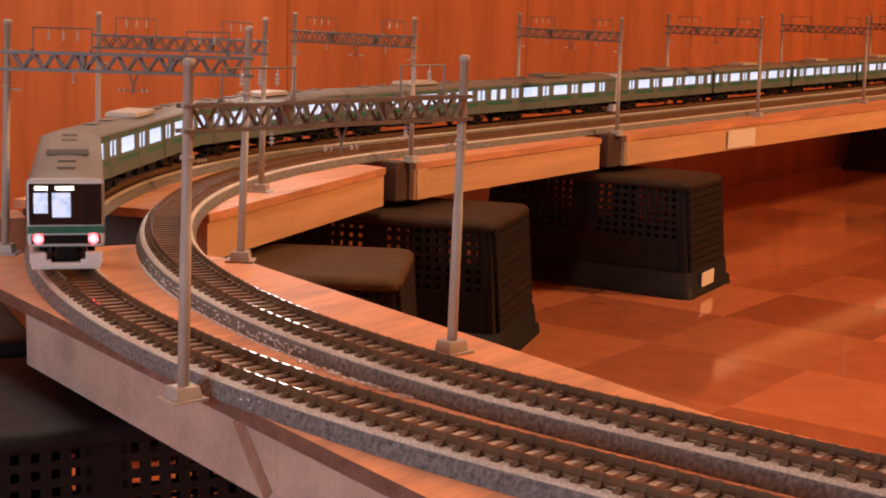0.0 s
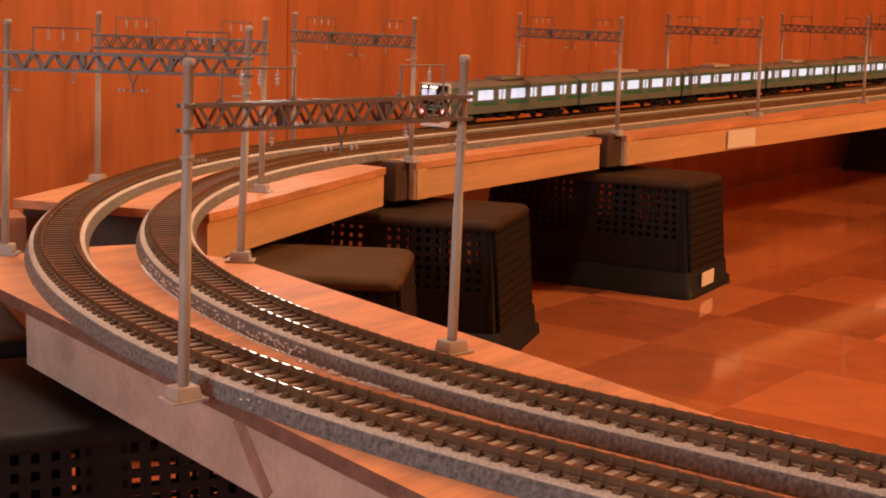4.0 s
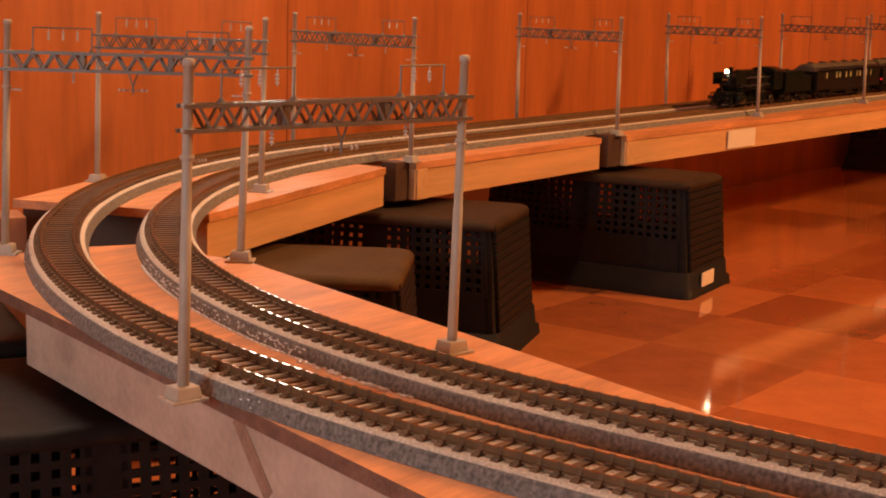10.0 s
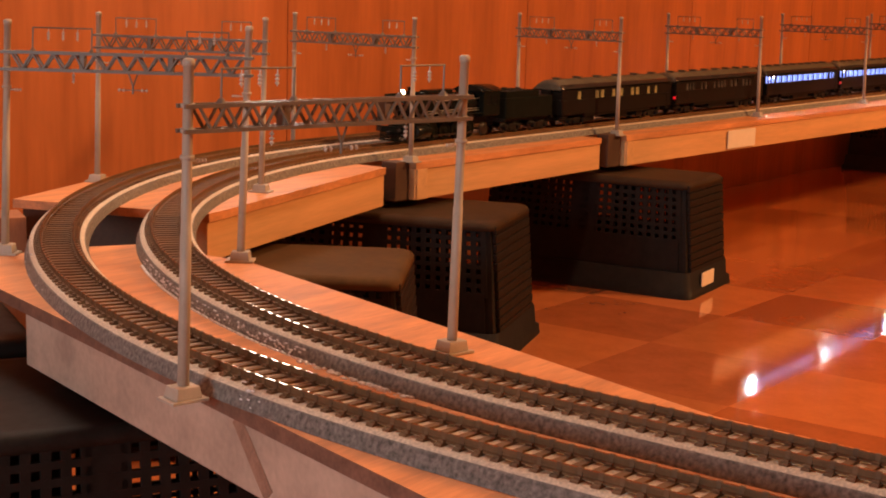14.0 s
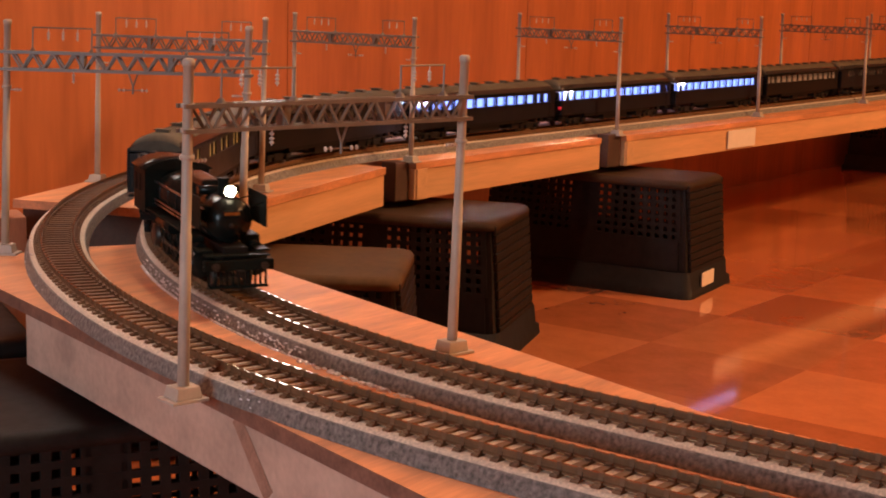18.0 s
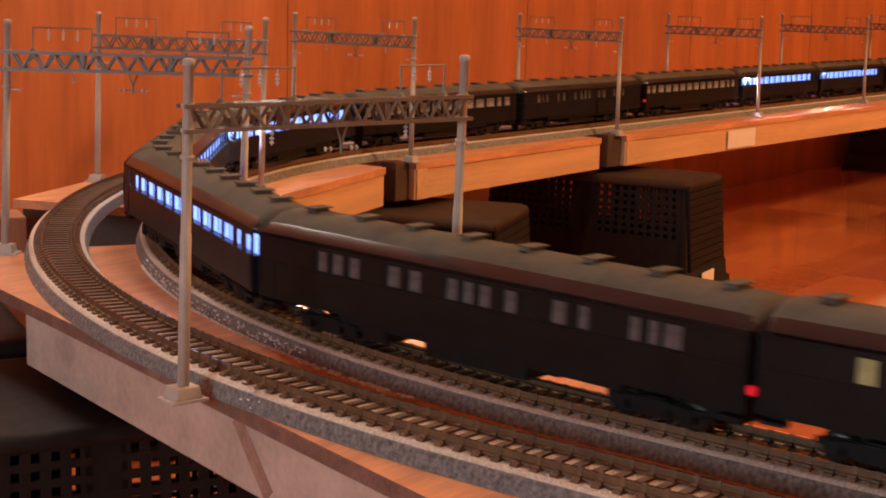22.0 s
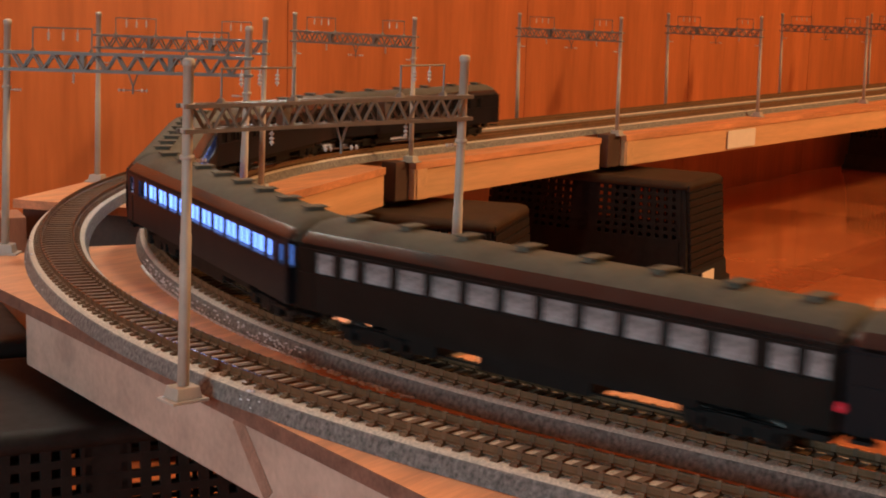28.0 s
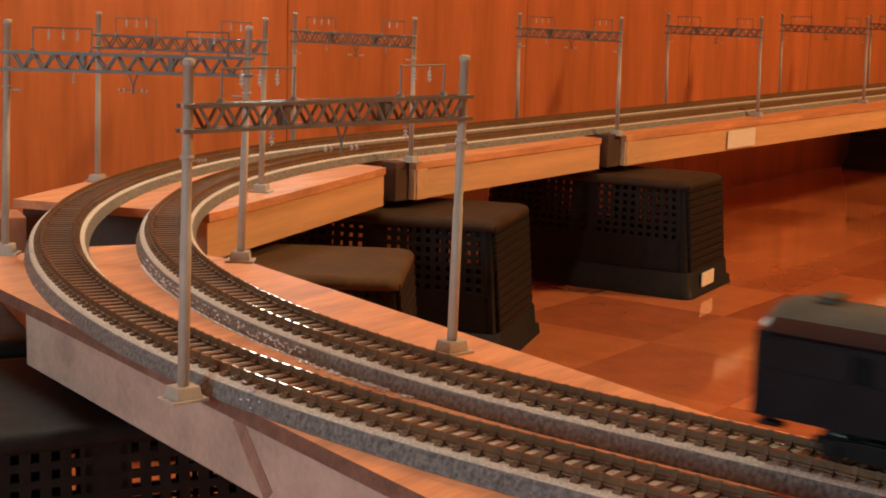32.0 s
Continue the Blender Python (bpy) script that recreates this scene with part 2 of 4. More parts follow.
# ---- the room ----
X0, X1, Y0, Y1 = -2.6, 6.6, -4.4, 0.845
def room():
    bm = bmesh.new()
    box(bm, ((X0 + X1) / 2, (Y0 + Y1) / 2, -0.055), (X1 - X0 + 0.4, Y1 - Y0 + 0.4, 0.1))
    floor = part("floor", bm, M_TILE_A)
    tagged(floor, "glossy orange-brown checkered tile floor", "floor", kind="structure")
    # tiles of the visible stretch
    t = 0.150
    ba, bb = bmesh.new(), bmesh.new()
    box(ba, (0, 0, -0.0005), (t - 0.0001, t - 0.0001, 0.007))
    box(bb, (0, 0, -0.0005), (t - 0.0001, t - 0.0001, 0.007))
    ta = part("tile", ba, M_TILE_A, floor)
    tb = part("tile", bb, M_TILE_B, floor)
    first = {0: ta, 1: tb}
    for i in range(-4, 16):
        for j in range(-9, 5):
            x, y = 0.2845 + (i + 0.5) * t, 0.405 + (j + 0.5) * t
            if y > Y1 - 0.02:
                continue
            k = (i + j) % 2
            m = pose(x, y, 0)
            if first[k]:
                first[k].matrix_basis = m
                first[k] = None
            else:
                share(ta if k == 0 else tb, floor, m)
    # wall of wood panels behind the track
    bm = bmesh.new()
    box(bm, ((X0 + X1) / 2, Y1 + 0.06, CEIL / 2), (X1 - X0, 0.1, CEIL))
    wall = part("wall_north", bm, M_WALLGAP)
    tagged(wall, "orange-brown wood panelled wall with upright grooves", "wall", kind="structure")
    random.seed(4)
    x = X0
    k = 0
    while x < X1:
        w = 0.455
        bm = bmesh.new()
        box(bm, (0, 0, 0), (w - 0.0012, 0.012, CEIL - 0.002), bev=0.0006)
        part("panel", bm, M_WALL, wall, m=pose(x + w / 2, Y1 + 0.006, CEIL / 2))
        x += w
        k += 1
    for name, c, s in (("wall_south", ((X0 + X1) / 2, Y0 - 0.05, CEIL / 2), (X1 - X0, 0.1, CEIL)), ("wall_east", (X1 + 0.05, (Y0 + Y1) / 2, CEIL / 2), (0.1, Y1 - Y0, CEIL)), ("wall_west", (X0 - 0.05, (Y0 + Y1) / 2, CEIL / 2), (0.1, Y1 - Y0, CEIL))):
        bm = bmesh.new()
        box(bm, c, s)
        tagged(part(name, bm, M_PLAIN), "plain plastered room wall", "wall", kind="structure")
    bm = bmesh.new()
    box(bm, ((X0 + X1) / 2, (Y0 + Y1) / 2, CEIL + 0.05), (X1 - X0, Y1 - Y0, 0.1))
    tagged(part("ceiling", bm, M_CEIL), "plain pale ceiling", "ceiling", kind="structure")


room()


# ---- boards under the tracks ----
def board(outline, edges, label, top_mat=M_PLY, beam_mat=M_BEAM, deep=0.027, group="layout boards"):
    """A plywood top on beams set along the given edges (pairs of plan points)."""
    cx = sum(p[0] for p in outline) / len(outline)
    cy = sum(p[1] for p in outline) / len(outline)
    t = thing("layout_board", pose(cx, cy, ZB - 0.006 - deep), label, "model railway board", group)
    bm = bmesh.new()
    slab(bm, [(x - cx, y - cy) for x, y in outline], deep, deep + 0.006)
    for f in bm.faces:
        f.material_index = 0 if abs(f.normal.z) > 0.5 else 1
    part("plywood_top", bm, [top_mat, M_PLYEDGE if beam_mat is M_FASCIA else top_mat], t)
    for (ax, ay), (bx, by), inset in edges:
        d = Vector((bx - ax, by - ay, 0))
        n = Vector((-d.y, d.x, 0)).normalized() * (inset + 0.0075)
        bm = bmesh.new()
        box(bm, (0, 0, 0), (d.length, 0.015, deep), bev=0.0008)
        # A deeply inset beam is coloured dark for the shade beneath the board.
        part("side_beam", bm, beam_mat if inset < 0.01 else M_DARKWOODSHADE, t, m=pose((ax + bx) / 2 - cx + n.x, (ay + by) / 2 - cy + n.y, deep / 2, 0, 0, math.degrees(math.atan2(d.y, d.x))))
    return t


def batten(t, x, y, length, rz):
    bm = bmesh.new()
    # Unseen batten added between board and basket, its colour matching the shade there.
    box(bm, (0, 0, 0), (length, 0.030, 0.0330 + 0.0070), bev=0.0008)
    part("cross_batten", bm, M_DARKWOODSHADE, t, "added cross batten, dark to suit the shade beneath the board", pose(x - t.location.x, y - t.location.y, 0.0265 - 0.0200, 0, 0, rz))


SHADOW_AT, SHADOW_LEAN = 0.2210, -46


def boards():
    back = 0.745
    # bend module
    o = [(-0.352, 0.478), (-0.061, 0.560), (-0.061, back), (-0.300, 0.656), (-0.402, 0.617)]
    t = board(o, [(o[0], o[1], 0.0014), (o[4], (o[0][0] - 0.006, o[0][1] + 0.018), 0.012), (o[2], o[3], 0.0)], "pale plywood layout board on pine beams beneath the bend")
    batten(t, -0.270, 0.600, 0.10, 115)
    o = [(-0.0145, 0.563), (0.316, 0.571), (0.316, back), (-0.0145, back)]
    t = board(o, [(o[0], o[1], 0.0014), (o[2], o[3], 0.0), (o[3], o[0], 0.002)], "pale plywood layout board on pine beams along the wall")
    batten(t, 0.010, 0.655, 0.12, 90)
    o = [(0.362, 0.567), (1.30, 0.545), (1.30, back), (0.362, back)]
    t = board(o, [(o[0], o[1], 0.0014), (o[2], o[3], 0.0), (o[3], o[0], 0.002)], "long plywood layout board on pine beams along the wall")
    batten(t, 0.400, 0.655, 0.12, 90)
    for xa, xb in ((1.30, 3.0), (3.0, 4.6), (4.6, 6.3)):
        o = [(xa + 0.002, 0.545), (xb, 0.545), (xb, back), (xa + 0.002, back)]
        board(o, [(o[0], o[1], 0.0), (o[2], o[3], 0.0)], "long plywood layout board on pine beams along the wall")
    # front module: straight outside edge that touches the bend, straight inside edge
    tx, ty, th = -0.6090, 0.3452, radians(-107.5)
    ux, uy = math.cos(th), math.sin(th)
    edge = lambda d, n=0.0: (tx + ux * d - uy * n, ty + uy * d + ux * n)
    o = [(-0.548, 0.452), (-0.5890, 0.408), edge(0.0), edge(0.480)]
    o += [on_track("inner", 1.35, 0.115)[:2], on_track("inner", 1.35, -0.036)[:2]]
    o += [(-0.567, 0.003), (-0.460, 0.340), (-0.466, 0.424), (-0.492, 0.438)]
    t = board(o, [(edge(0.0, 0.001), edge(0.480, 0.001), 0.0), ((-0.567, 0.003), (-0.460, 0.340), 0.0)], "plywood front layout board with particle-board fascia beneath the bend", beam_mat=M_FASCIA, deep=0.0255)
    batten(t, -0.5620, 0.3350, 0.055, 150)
    # Thin brown strip that paints a cast shadow on the particle board.
    bm = bmesh.new()
    box(bm, (0, 0, 0), (0.0072, 0.0006, 0.034), bev=0.0002)
    SHADOW = edge(SHADOW_AT, 0.0009)
    part("stain_strip", bm, M_STREAKSHADE, t, "narrow brown strip painting a shadow on the particle board", pose(SHADOW[0] - t.location.x, SHADOW[1] - t.location.y, 0.0145, 0, 0, math.degrees(th)) @ pose(0, 0, 0, 0, SHADOW_LEAN, 0))
    for sa, sb in ((1.352, 2.3), (2.302, 3.3), (3.302, 4.6)):
        o = [on_track("inner", s, f)[:2] for s, f in ((sa, 0.115), (sb, 0.115), (sb, -0.036), (sa, -0.036))]
        board(o, [(o[0], o[1], -0.015), (o[2], o[3], -0.015)], "plywood layout board beneath the front straight")


boards()


# ---- tracks ----
def track(which, s0, s1, near0, near1, label):
    t = thing("railway_track", pose(0, 0, ZB), label, "model railway track", "railway tracks")
    (cx, cy), r = TRACKS[which]

    def stations(a, b, fine=0.012):
        out, s = [], a
        while s < b - 1e-6:
            out.append(s)
            s += fine if -0.02 < s < r * TURN + 0.02 else 0.1
        return out + [b]

    def strip(prof):
        bm = bmesh.new()
        secs = []
        for s in stations(s0, s1):
            secs.append([(*on_track(which, s, o)[:2], z) for o, z in prof])
        loft(bm, secs, smooth=False)
        return bm

    part("roadbed", strip([(-0.0176, 0.0), (-0.0174, 0.0008), (-0.0156, 0.0056), (-0.0152, 0.0059), (-0.0130, 0.0062), (0.0130, 0.0062), (0.0152, 0.0059), (0.0156, 0.0056), (0.0174, 0.0008), (0.0176, 0.0)]), M_BALLAST, t, "grey ballast-textured plastic roadbed")
    part("ballast_top", strip([(-0.0152, 0.0052), (-0.0151, 0.0061), (-0.0139, 0.0069), (-0.0131, 0.0071), (0.0131, 0.0071), (0.0139, 0.0069), (0.0151, 0.0061), (0.0152, 0.0052)]), M_BEDTOPLIT, t, "ballast between the sleepers, cream with painted lamp light")
    for o in (-0.0088, 0.0088):
        w = part("rail", strip([(o - 0.0011, 0.0078), (o - 0.0010, 0.0083), (o - 0.0003, 0.0087), (o - 0.0003, 0.0099), (o - 0.0005, 0.0103), (o - 0.0004, 0.0110), (o + 0.0004, 0.0110), (o + 0.0005, 0.0103), (o + 0.0003, 0.0099), (o + 0.0003, 0.0087), (o + 0.0010, 0.0083), (o + 0.0011, 0.0078)]), [M_RAILWEB, M_RAIL], t, "nickel-silver rail with a brown web")
        for f in w.data.polygons:
            if f.normal.z > 0.8 and f.center.z > 0.0105:
                f.material_index = 1
    # sleepers: singly near the camera, joined beyond
    pitch = 0.0075
    bm = bmesh.new()
    box(bm, (0, 0, 0.0072), (0.0031, 0.0262, 0.0016), taper=0.94)
    for o in (-0.0088, 0.0088):
        for d in (-0.0017, 0.0017):
            box(bm, (0, o + d, 0.0083), (0.0024, 0.0014, 0.0010))
        # chair that holds the rail
        box(bm, (0, o, 0.0098), (0.0017, 0.0012, 0.0029))
    base = mesh_of("sleeper", bm, M_SLEEPER)
    verts, faces = [], []
    s = s0 + 0.004
    while s < s1 - 0.003:
        x, y, h = on_track(which, s)
        if near0 < s < near1:
            ob = new("sleeper", base)
            ob.parent = t
            ob.matrix_basis = pose(x, y, 0, 0, 0, math.degrees(h))
        else:
            m = pose(x, y, 0, 0, 0, math.degrees(h))
            n = len(verts)
            verts += [m @ Vector((a * 0.0015, b * 0.0131, c)) for c in (0.0064, 0.0080) for a, b in ((-1, -1), (1, -1), (1, 1), (-1, 1))]
            faces += [[n + i for i in q] for q in ((4, 5, 6, 7), (0, 1, 5, 4), (1, 2, 6, 5), (2, 3, 7, 6), (3, 0, 4, 7))]
        s += pitch
    me = bpy.data.meshes.new("sleeper_stretch")
    me.from_pydata([tuple(v) for v in verts], [], faces)
    me.materials.append(M_SLEEPER)
    ob = new("sleeper_stretch", me)
    ob.parent = t
    tagged(ob, kind="stuff")
    return t


track("outer", -6.2, 1.45, 0.45, 1.45, "outer railway track with brown sleepers on grey roadbed")
track("inner", -6.2, 4.6, 0.45, 1.6, "inner railway track with brown sleepers on grey roadbed")


# ---- overhead line portals ----
HP, WP = 0.1254, 0.1308


def portal_build(m):
    t = thing("overhead_line_portal", m, "grey plastic lattice portal spanning both tracks", "overhead line portal", "overhead line portals")
    # local x along the beam, y along the track
    for sx in (-1, 1):
        x = sx * WP / 2
        bm = bmesh.new()
        lathe(bm, [(0.0022, 0.004), (0.0021, 0.062), (0.0019, 0.0622), (0.0019, 0.1225), (0.0023, 0.1226), (0.0023, 0.1246), (0.0015, HP)], pose(x, 0, 0), 14)
        post = part("post", bm, M_POST, t, "round pale grey post")
        bm = bmesh.new()
        for z in (0.0995, 0.1085, 0.090):
            lathe(bm, [(0.0026, z - 0.0008), (0.0027, z), (0.0026, z + 0.0008)], pose(x, 0, 0), 12)
        part("collar", bm, M_POST, post)
        bm = bmesh.new()
        box(bm, (x, 0, 0.0006), (0.0155, 0.0120, 0.0012), bev=0.0003)
        box(bm, (x, 0, 0.0034), (0.0110, 0.0098, 0.0046), bev=0.0005, taper=0.86)
        part("footing", bm, M_POST, t, "cast grey footing block")
        bm = bmesh.new()
        z = 0.0885
        rod(bm, (x, 0, z), (x - sx * 0.0080, 0, z), 0.0003, 5)
        for k in (0.0045, 0.0060, 0.0075):
            lathe(bm, [(0.0004, -0.0005), (0.0009, 0), (0.0004, 0.0005)], pose(x - sx * k, 0, z, 0, 90, 0), 8)
        part("side_insulator", bm, M_INSUL, t)
    zb, zt, dy = 0.0994, 0.1084, 0.0028
    for y in (-dy, dy):
        for z in (zb, zt):
            bm = bmesh.new()
            box(bm, (0, y, z), (WP + 0.006, 0.0013, 0.0015))
            part("chord", bm, M_TRUSS, t)
        n = 11
        step = (WP - 0.006) / n
        for k in range(n):
            xa = -WP / 2 + 0.003 + k * step
            bm = bmesh.new()
            rod(bm, (xa, y, zt), (xa + step / 2, y, zb), 0.0007, 5)
            rod(bm, (xa + step / 2, y, zb), (xa + step, y, zt), 0.0007, 5)
            part("brace", bm, M_TRUSS, t)
    bm = bmesh.new()
    n = 11
    for k in range(n + 1):
        xa = -WP / 2 + 0.003 + k * (WP - 0.006) / n
        sg = 1 if k % 2 else -1
        rod(bm, (xa, -dy * sg, zt), (xa + (WP - 0.006) / n if k < n else xa, dy * sg, zt), 0.0004, 4)
        rod(bm, (xa, -dy * sg, zb), (xa + (WP - 0.006) / n if k < n else xa, dy * sg, zb), 0.0004, 4)
    part("cross_lacing", bm, M_TRUSS, t)
    for xk in (-0.024, 0.024):
        bm = bmesh.new()
        box(bm, (xk, 0, (zb + zt) / 2), (0.0030, 0.0052, 0.0088), bev=0.0004)
        part("clamp", bm, M_TRUSS, t)
    # feeder brackets on top
    for xa, xb, ins in ((-0.0515, -0.0195, (-0.0430, -0.0350, -0.0272)), (0.0320, 0.0545, (0.0390, 0.0468))):
        bm = bmesh.new()
        h = zt + 0.0130
        for x in (xa, xb):
            rod(bm, (x, 0, zt), (x, 0, h), 0.00045, 6)
            box(bm, (x, 0, zt + 0.0012), (0.0030, 0.0050, 0.0026), bev=0.0006, taper=0.4)
        rod(bm, (xa - 0.0004, 0, h), (xb + 0.0004, 0, h), 0.00045, 6)
        br = part("feeder_bracket", bm, M_TRUSS, t)
        for x in ins:
            bm = bmesh.new()
            rod(bm, (x, 0, h), (x, 0, h - 0.0068), 0.00025, 5)
            for k in (0.0028, 0.0042, 0.0056):
                lathe(bm, [(0.0004, -0.0006), (0.0010, 0), (0.0004, 0.0006)], pose(x, 0, h - k), 8)
            part("insulator", bm, M_INSUL, br)
    # drop arm between the tracks and hanging insulators
    bm = bmesh.new()
    for d in (-0.0028, 0.0028):
        rod(bm, (0.0035 + d, 0, zb), (0.0035, 0, zb - 0.0075), 0.0005, 5)
    rod(bm, (0.0035, 0, zb - 0.007), (0.0035, 0, zb - 0.0115), 0.0006, 6)
    rod(bm, (-0.0045, 0, zb - 0.0095), (0.0115, 0, zb - 0.0095), 0.00035, 5)
    arm = part("drop_arm", bm, M_TRUSS, t)
    for x in (-0.0040, -0.0015, 0.0085, 0.0110):
        bm = bmesh.new()
        lathe(bm, [(0.0004, -0.0006), (0.0011, 0), (0.0004, 0.0006)], pose(x, 0, zb - 0.0095, 0, 90, 0), 8)
        part("insulator", bm, M_INSUL, arm)
    for x in (-0.0290, 0.0355):
        bm = bmesh.new()
        rod(bm, (x, 0, zb), (x, 0, zb - 0.0070), 0.00025, 5)
        for k in (0.0025, 0.0042, 0.0058):
            lathe(bm, [(0.0004, -0.0006), (0.0011, 0), (0.0004, 0.0006)], pose(x, 0, zb - k), 8)
        part("hanging_insulator", bm, M_INSUL, t)
    return t


PORTALS = [(-0.6174, 0.1482, -13.2, 1.2, 1.0), (-0.5000, 0.3973, -55.0, 1.9, 1.028), (-0.2745, 0.5878, -67.5, 1.2, 1.012), (-0.0180, 0.6350, -86.6, 0.4, 1.0),
           (0.3560, 0.6404, -91.5, -0.4, 1.0), (0.7238, 0.6486, -90.0, -1.2, 1.0), (1.0874, 0.6501, -89.5, -1.4, 1.0), (1.4500, 0.6510, -89.5, -1.1, 1.0)]
for x, y, a, lean, tall in PORTALS:
    p = portal_build(pose(x, y, ZB, 0, 0, a))
    # each pair of posts leans a little along its beam
    for ob in p.children_recursive:
        ob.data.transform(Matrix(((1, 0, math.tan(radians(lean)), 0), (0, 1, 0, 0), (0, 0, tall, 0), (0, 0, 0, 1))))


# ---- storage baskets that carry the boards ----
def basket(m, w, d, h, label_plate=False, top=M_BASKETTOPLIT, solid=0.50):
    """An upside-down black basket: w along x, d along y at the rim (floor), slightly tapered to the top."""
    t = thing("storage_basket", m, "black plastic mesh storage basket standing upside down on the floor", "basket", "storage baskets")

    def ring(z, inset=0.0, n=4, r=0.010):
        s = 0.08 * z
        pts = []
        for cxs, cys, a0 in ((1, 1, 0), (-1, 1, 90), (-1, -1, 180), (1, -1, 270)):
            for i in range(n + 1):
                a = radians(a0 + 90 * i / n)
                pts.append((cxs * (w / 2 - s - inset - r) + r * math.cos(a), cys * (d / 2 - s - inset - r) + r * math.sin(a), z))
        return pts

    bm = bmesh.new()
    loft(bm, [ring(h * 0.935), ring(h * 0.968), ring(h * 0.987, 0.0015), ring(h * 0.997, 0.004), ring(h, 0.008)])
    part("bottom_panel", bm, top, t, "base panel, painted warm light where it is brown")
    bm = bmesh.new()
    loft(bm, [ring(0, -0.003), ring(0.012, -0.0025), ring(0.0125), ring(0.24 * h), ring(0.24 * h, 0.0025), ring(0, 0.0025)], caps=False)
    part("rim_band", bm, M_BASKET, t)
    z0, z1 = 0.18 * h, 0.94 * h
    kx, ky = 0.16 / w, 0.16 / d

    def lean(x, y, z):
        """Sides lean in towards the top."""
        return Vector((x * (1 - kx * z), y * (1 - ky * z), z))
    for sx in (-1, 1):
        for sy in (-1, 1):
            bm = bmesh.new()
            box(bm, (sx * (w / 2 - 0.0110), sy * (d / 2 - 0.0110), (z0 + z1) / 2), (0.014, 0.014, z1 - z0 + 0.004), bev=0.004)
            for v in bm.verts:
                v.co = lean(*v.co)
            part("corner_post", bm, M_BASKET, t)
    # long sides: two fields of square holes above a solid lower half; short sides: level slats
    zm = solid * h
    for sx in (-1, 1):
        bm = bmesh.new()
        x = sx * (w / 2 - 0.0035)
        box(bm, (x, 0, (z0 + zm) / 2), (0.0025, d * 0.90, zm - z0))
        n = int(d * 0.88 / 0.0092)
        for i in range(n + 1):
            y = (i / n - 0.5) * d * 0.90
            wide = 0.020 if abs(i - n / 2) < 0.8 else (0.0050 if sx < 0 else 0.0026)
            box(bm, (x, y, (zm + z1) / 2), (0.0025, wide, z1 - zm + 0.004))
        rows = round((z1 - zm) / 0.0080)
        for j in range(rows + 1):
            box(bm, (x, 0, zm + (z1 - zm) * j / rows), (0.0027, d * 0.90, 0.0036 if sx < 0 else 0.0024))
        for v in bm.verts:
            v.co = lean(*v.co)
        part("mesh_side", bm, M_BASKET, t)
    for sy in (-1, 1):
        y = sy * (d / 2 - 0.0035)
        bm = bmesh.new()
        for i in range(4):
            box(bm, ((i / 3 - 0.5) * w * 0.62, y, (z0 + z1) / 2), (0.0050, 0.0024, z1 - z0 + 0.004))
        for v in bm.verts:
            v.co = lean(*v.co)
        side = part("slatted_side", bm, M_BASKET, t)
        rows = 12
        bm = bmesh.new()
        box(bm, (0, 0, 0), (w * 0.80, 0.0034, 0.0071), bev=0.0008)
        one = None
        for j in range(rows + 1):
            z = z0 + (z1 - z0) * j / rows
            m2 = pose(*lean(0, y + sy * 0.0012, z))
            if one is None:
                one = part("slat", bm, M_BASKET, side, m=m2)
            else:
                share(one, side, m2)
    if label_plate:
        bm = bmesh.new()
        box(bm, (-0.012, -d / 2 - 0.0012, 0.0190), (0.0360, 0.0014, 0.0150), bev=0.0004)
        part("label_plate", bm, M_LABEL, t, "blank white label plate")
    return t


H = 0.1235
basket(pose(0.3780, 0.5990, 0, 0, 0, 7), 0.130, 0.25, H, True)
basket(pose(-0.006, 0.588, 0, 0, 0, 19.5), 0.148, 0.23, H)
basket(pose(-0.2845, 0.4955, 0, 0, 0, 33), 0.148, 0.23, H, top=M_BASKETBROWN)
basket(pose(-0.600, 0.322, 0, 0, 0, 62), 0.160, 0.23, H, top=M_BASKET, solid=0.24)
basket(pose(-0.600, 0.503, 0, 0, 0, 62), 0.140, 0.20, H, top=M_BASKET)
basket(pose(1.72, 0.70, 0, 0, 0, 0), 0.20, 0.24, H)


# ---- small things on the boards ----
def block(name, x, y, z, size, rz, mat, label):
    bm = bmesh.new()
    box(bm, (0, 0, size[2] / 2), size, bev=0.0008)
    tagged_at(part(name, bm, mat), pose(x, y, z, 0, 0, rz), label, "wood block", "wood blocks")


block("spacer_block", 0.3470, 0.580, ZB - 0.0330, (0.0270, 0.014, 0.0350), 0, M_DARKWOODSHADE, "dark brown wood spacer between two boards")
block("spacer_block", -0.0250, 0.578, ZB - 0.0330, (0.0190, 0.016, 0.0340), 0, M_DARKWOODSHADE, "dark brown wood spacer between two boards")
block("wood_post", -0.436, 0.588, 0.0, (0.036, 0.030, 0.160), 60, M_POSTWOOD, "short square pine post standing on the floor beside the board")


def paper_label(x, y, w):
    bm = bmesh.new()
    box(bm, (0, 0, 0), (w, 0.0006, 0.0215))
    tagged_at(part("paper_label", bm, M_LABEL), pose(x, y, ZB - 0.0195, 0, 0, -1.4), "blank cream paper label stuck on the pine beam", "label", "paper labels")


paper_label(0.632, 0.5600, 0.072)
paper_label(1.130, 0.5483, 0.060)


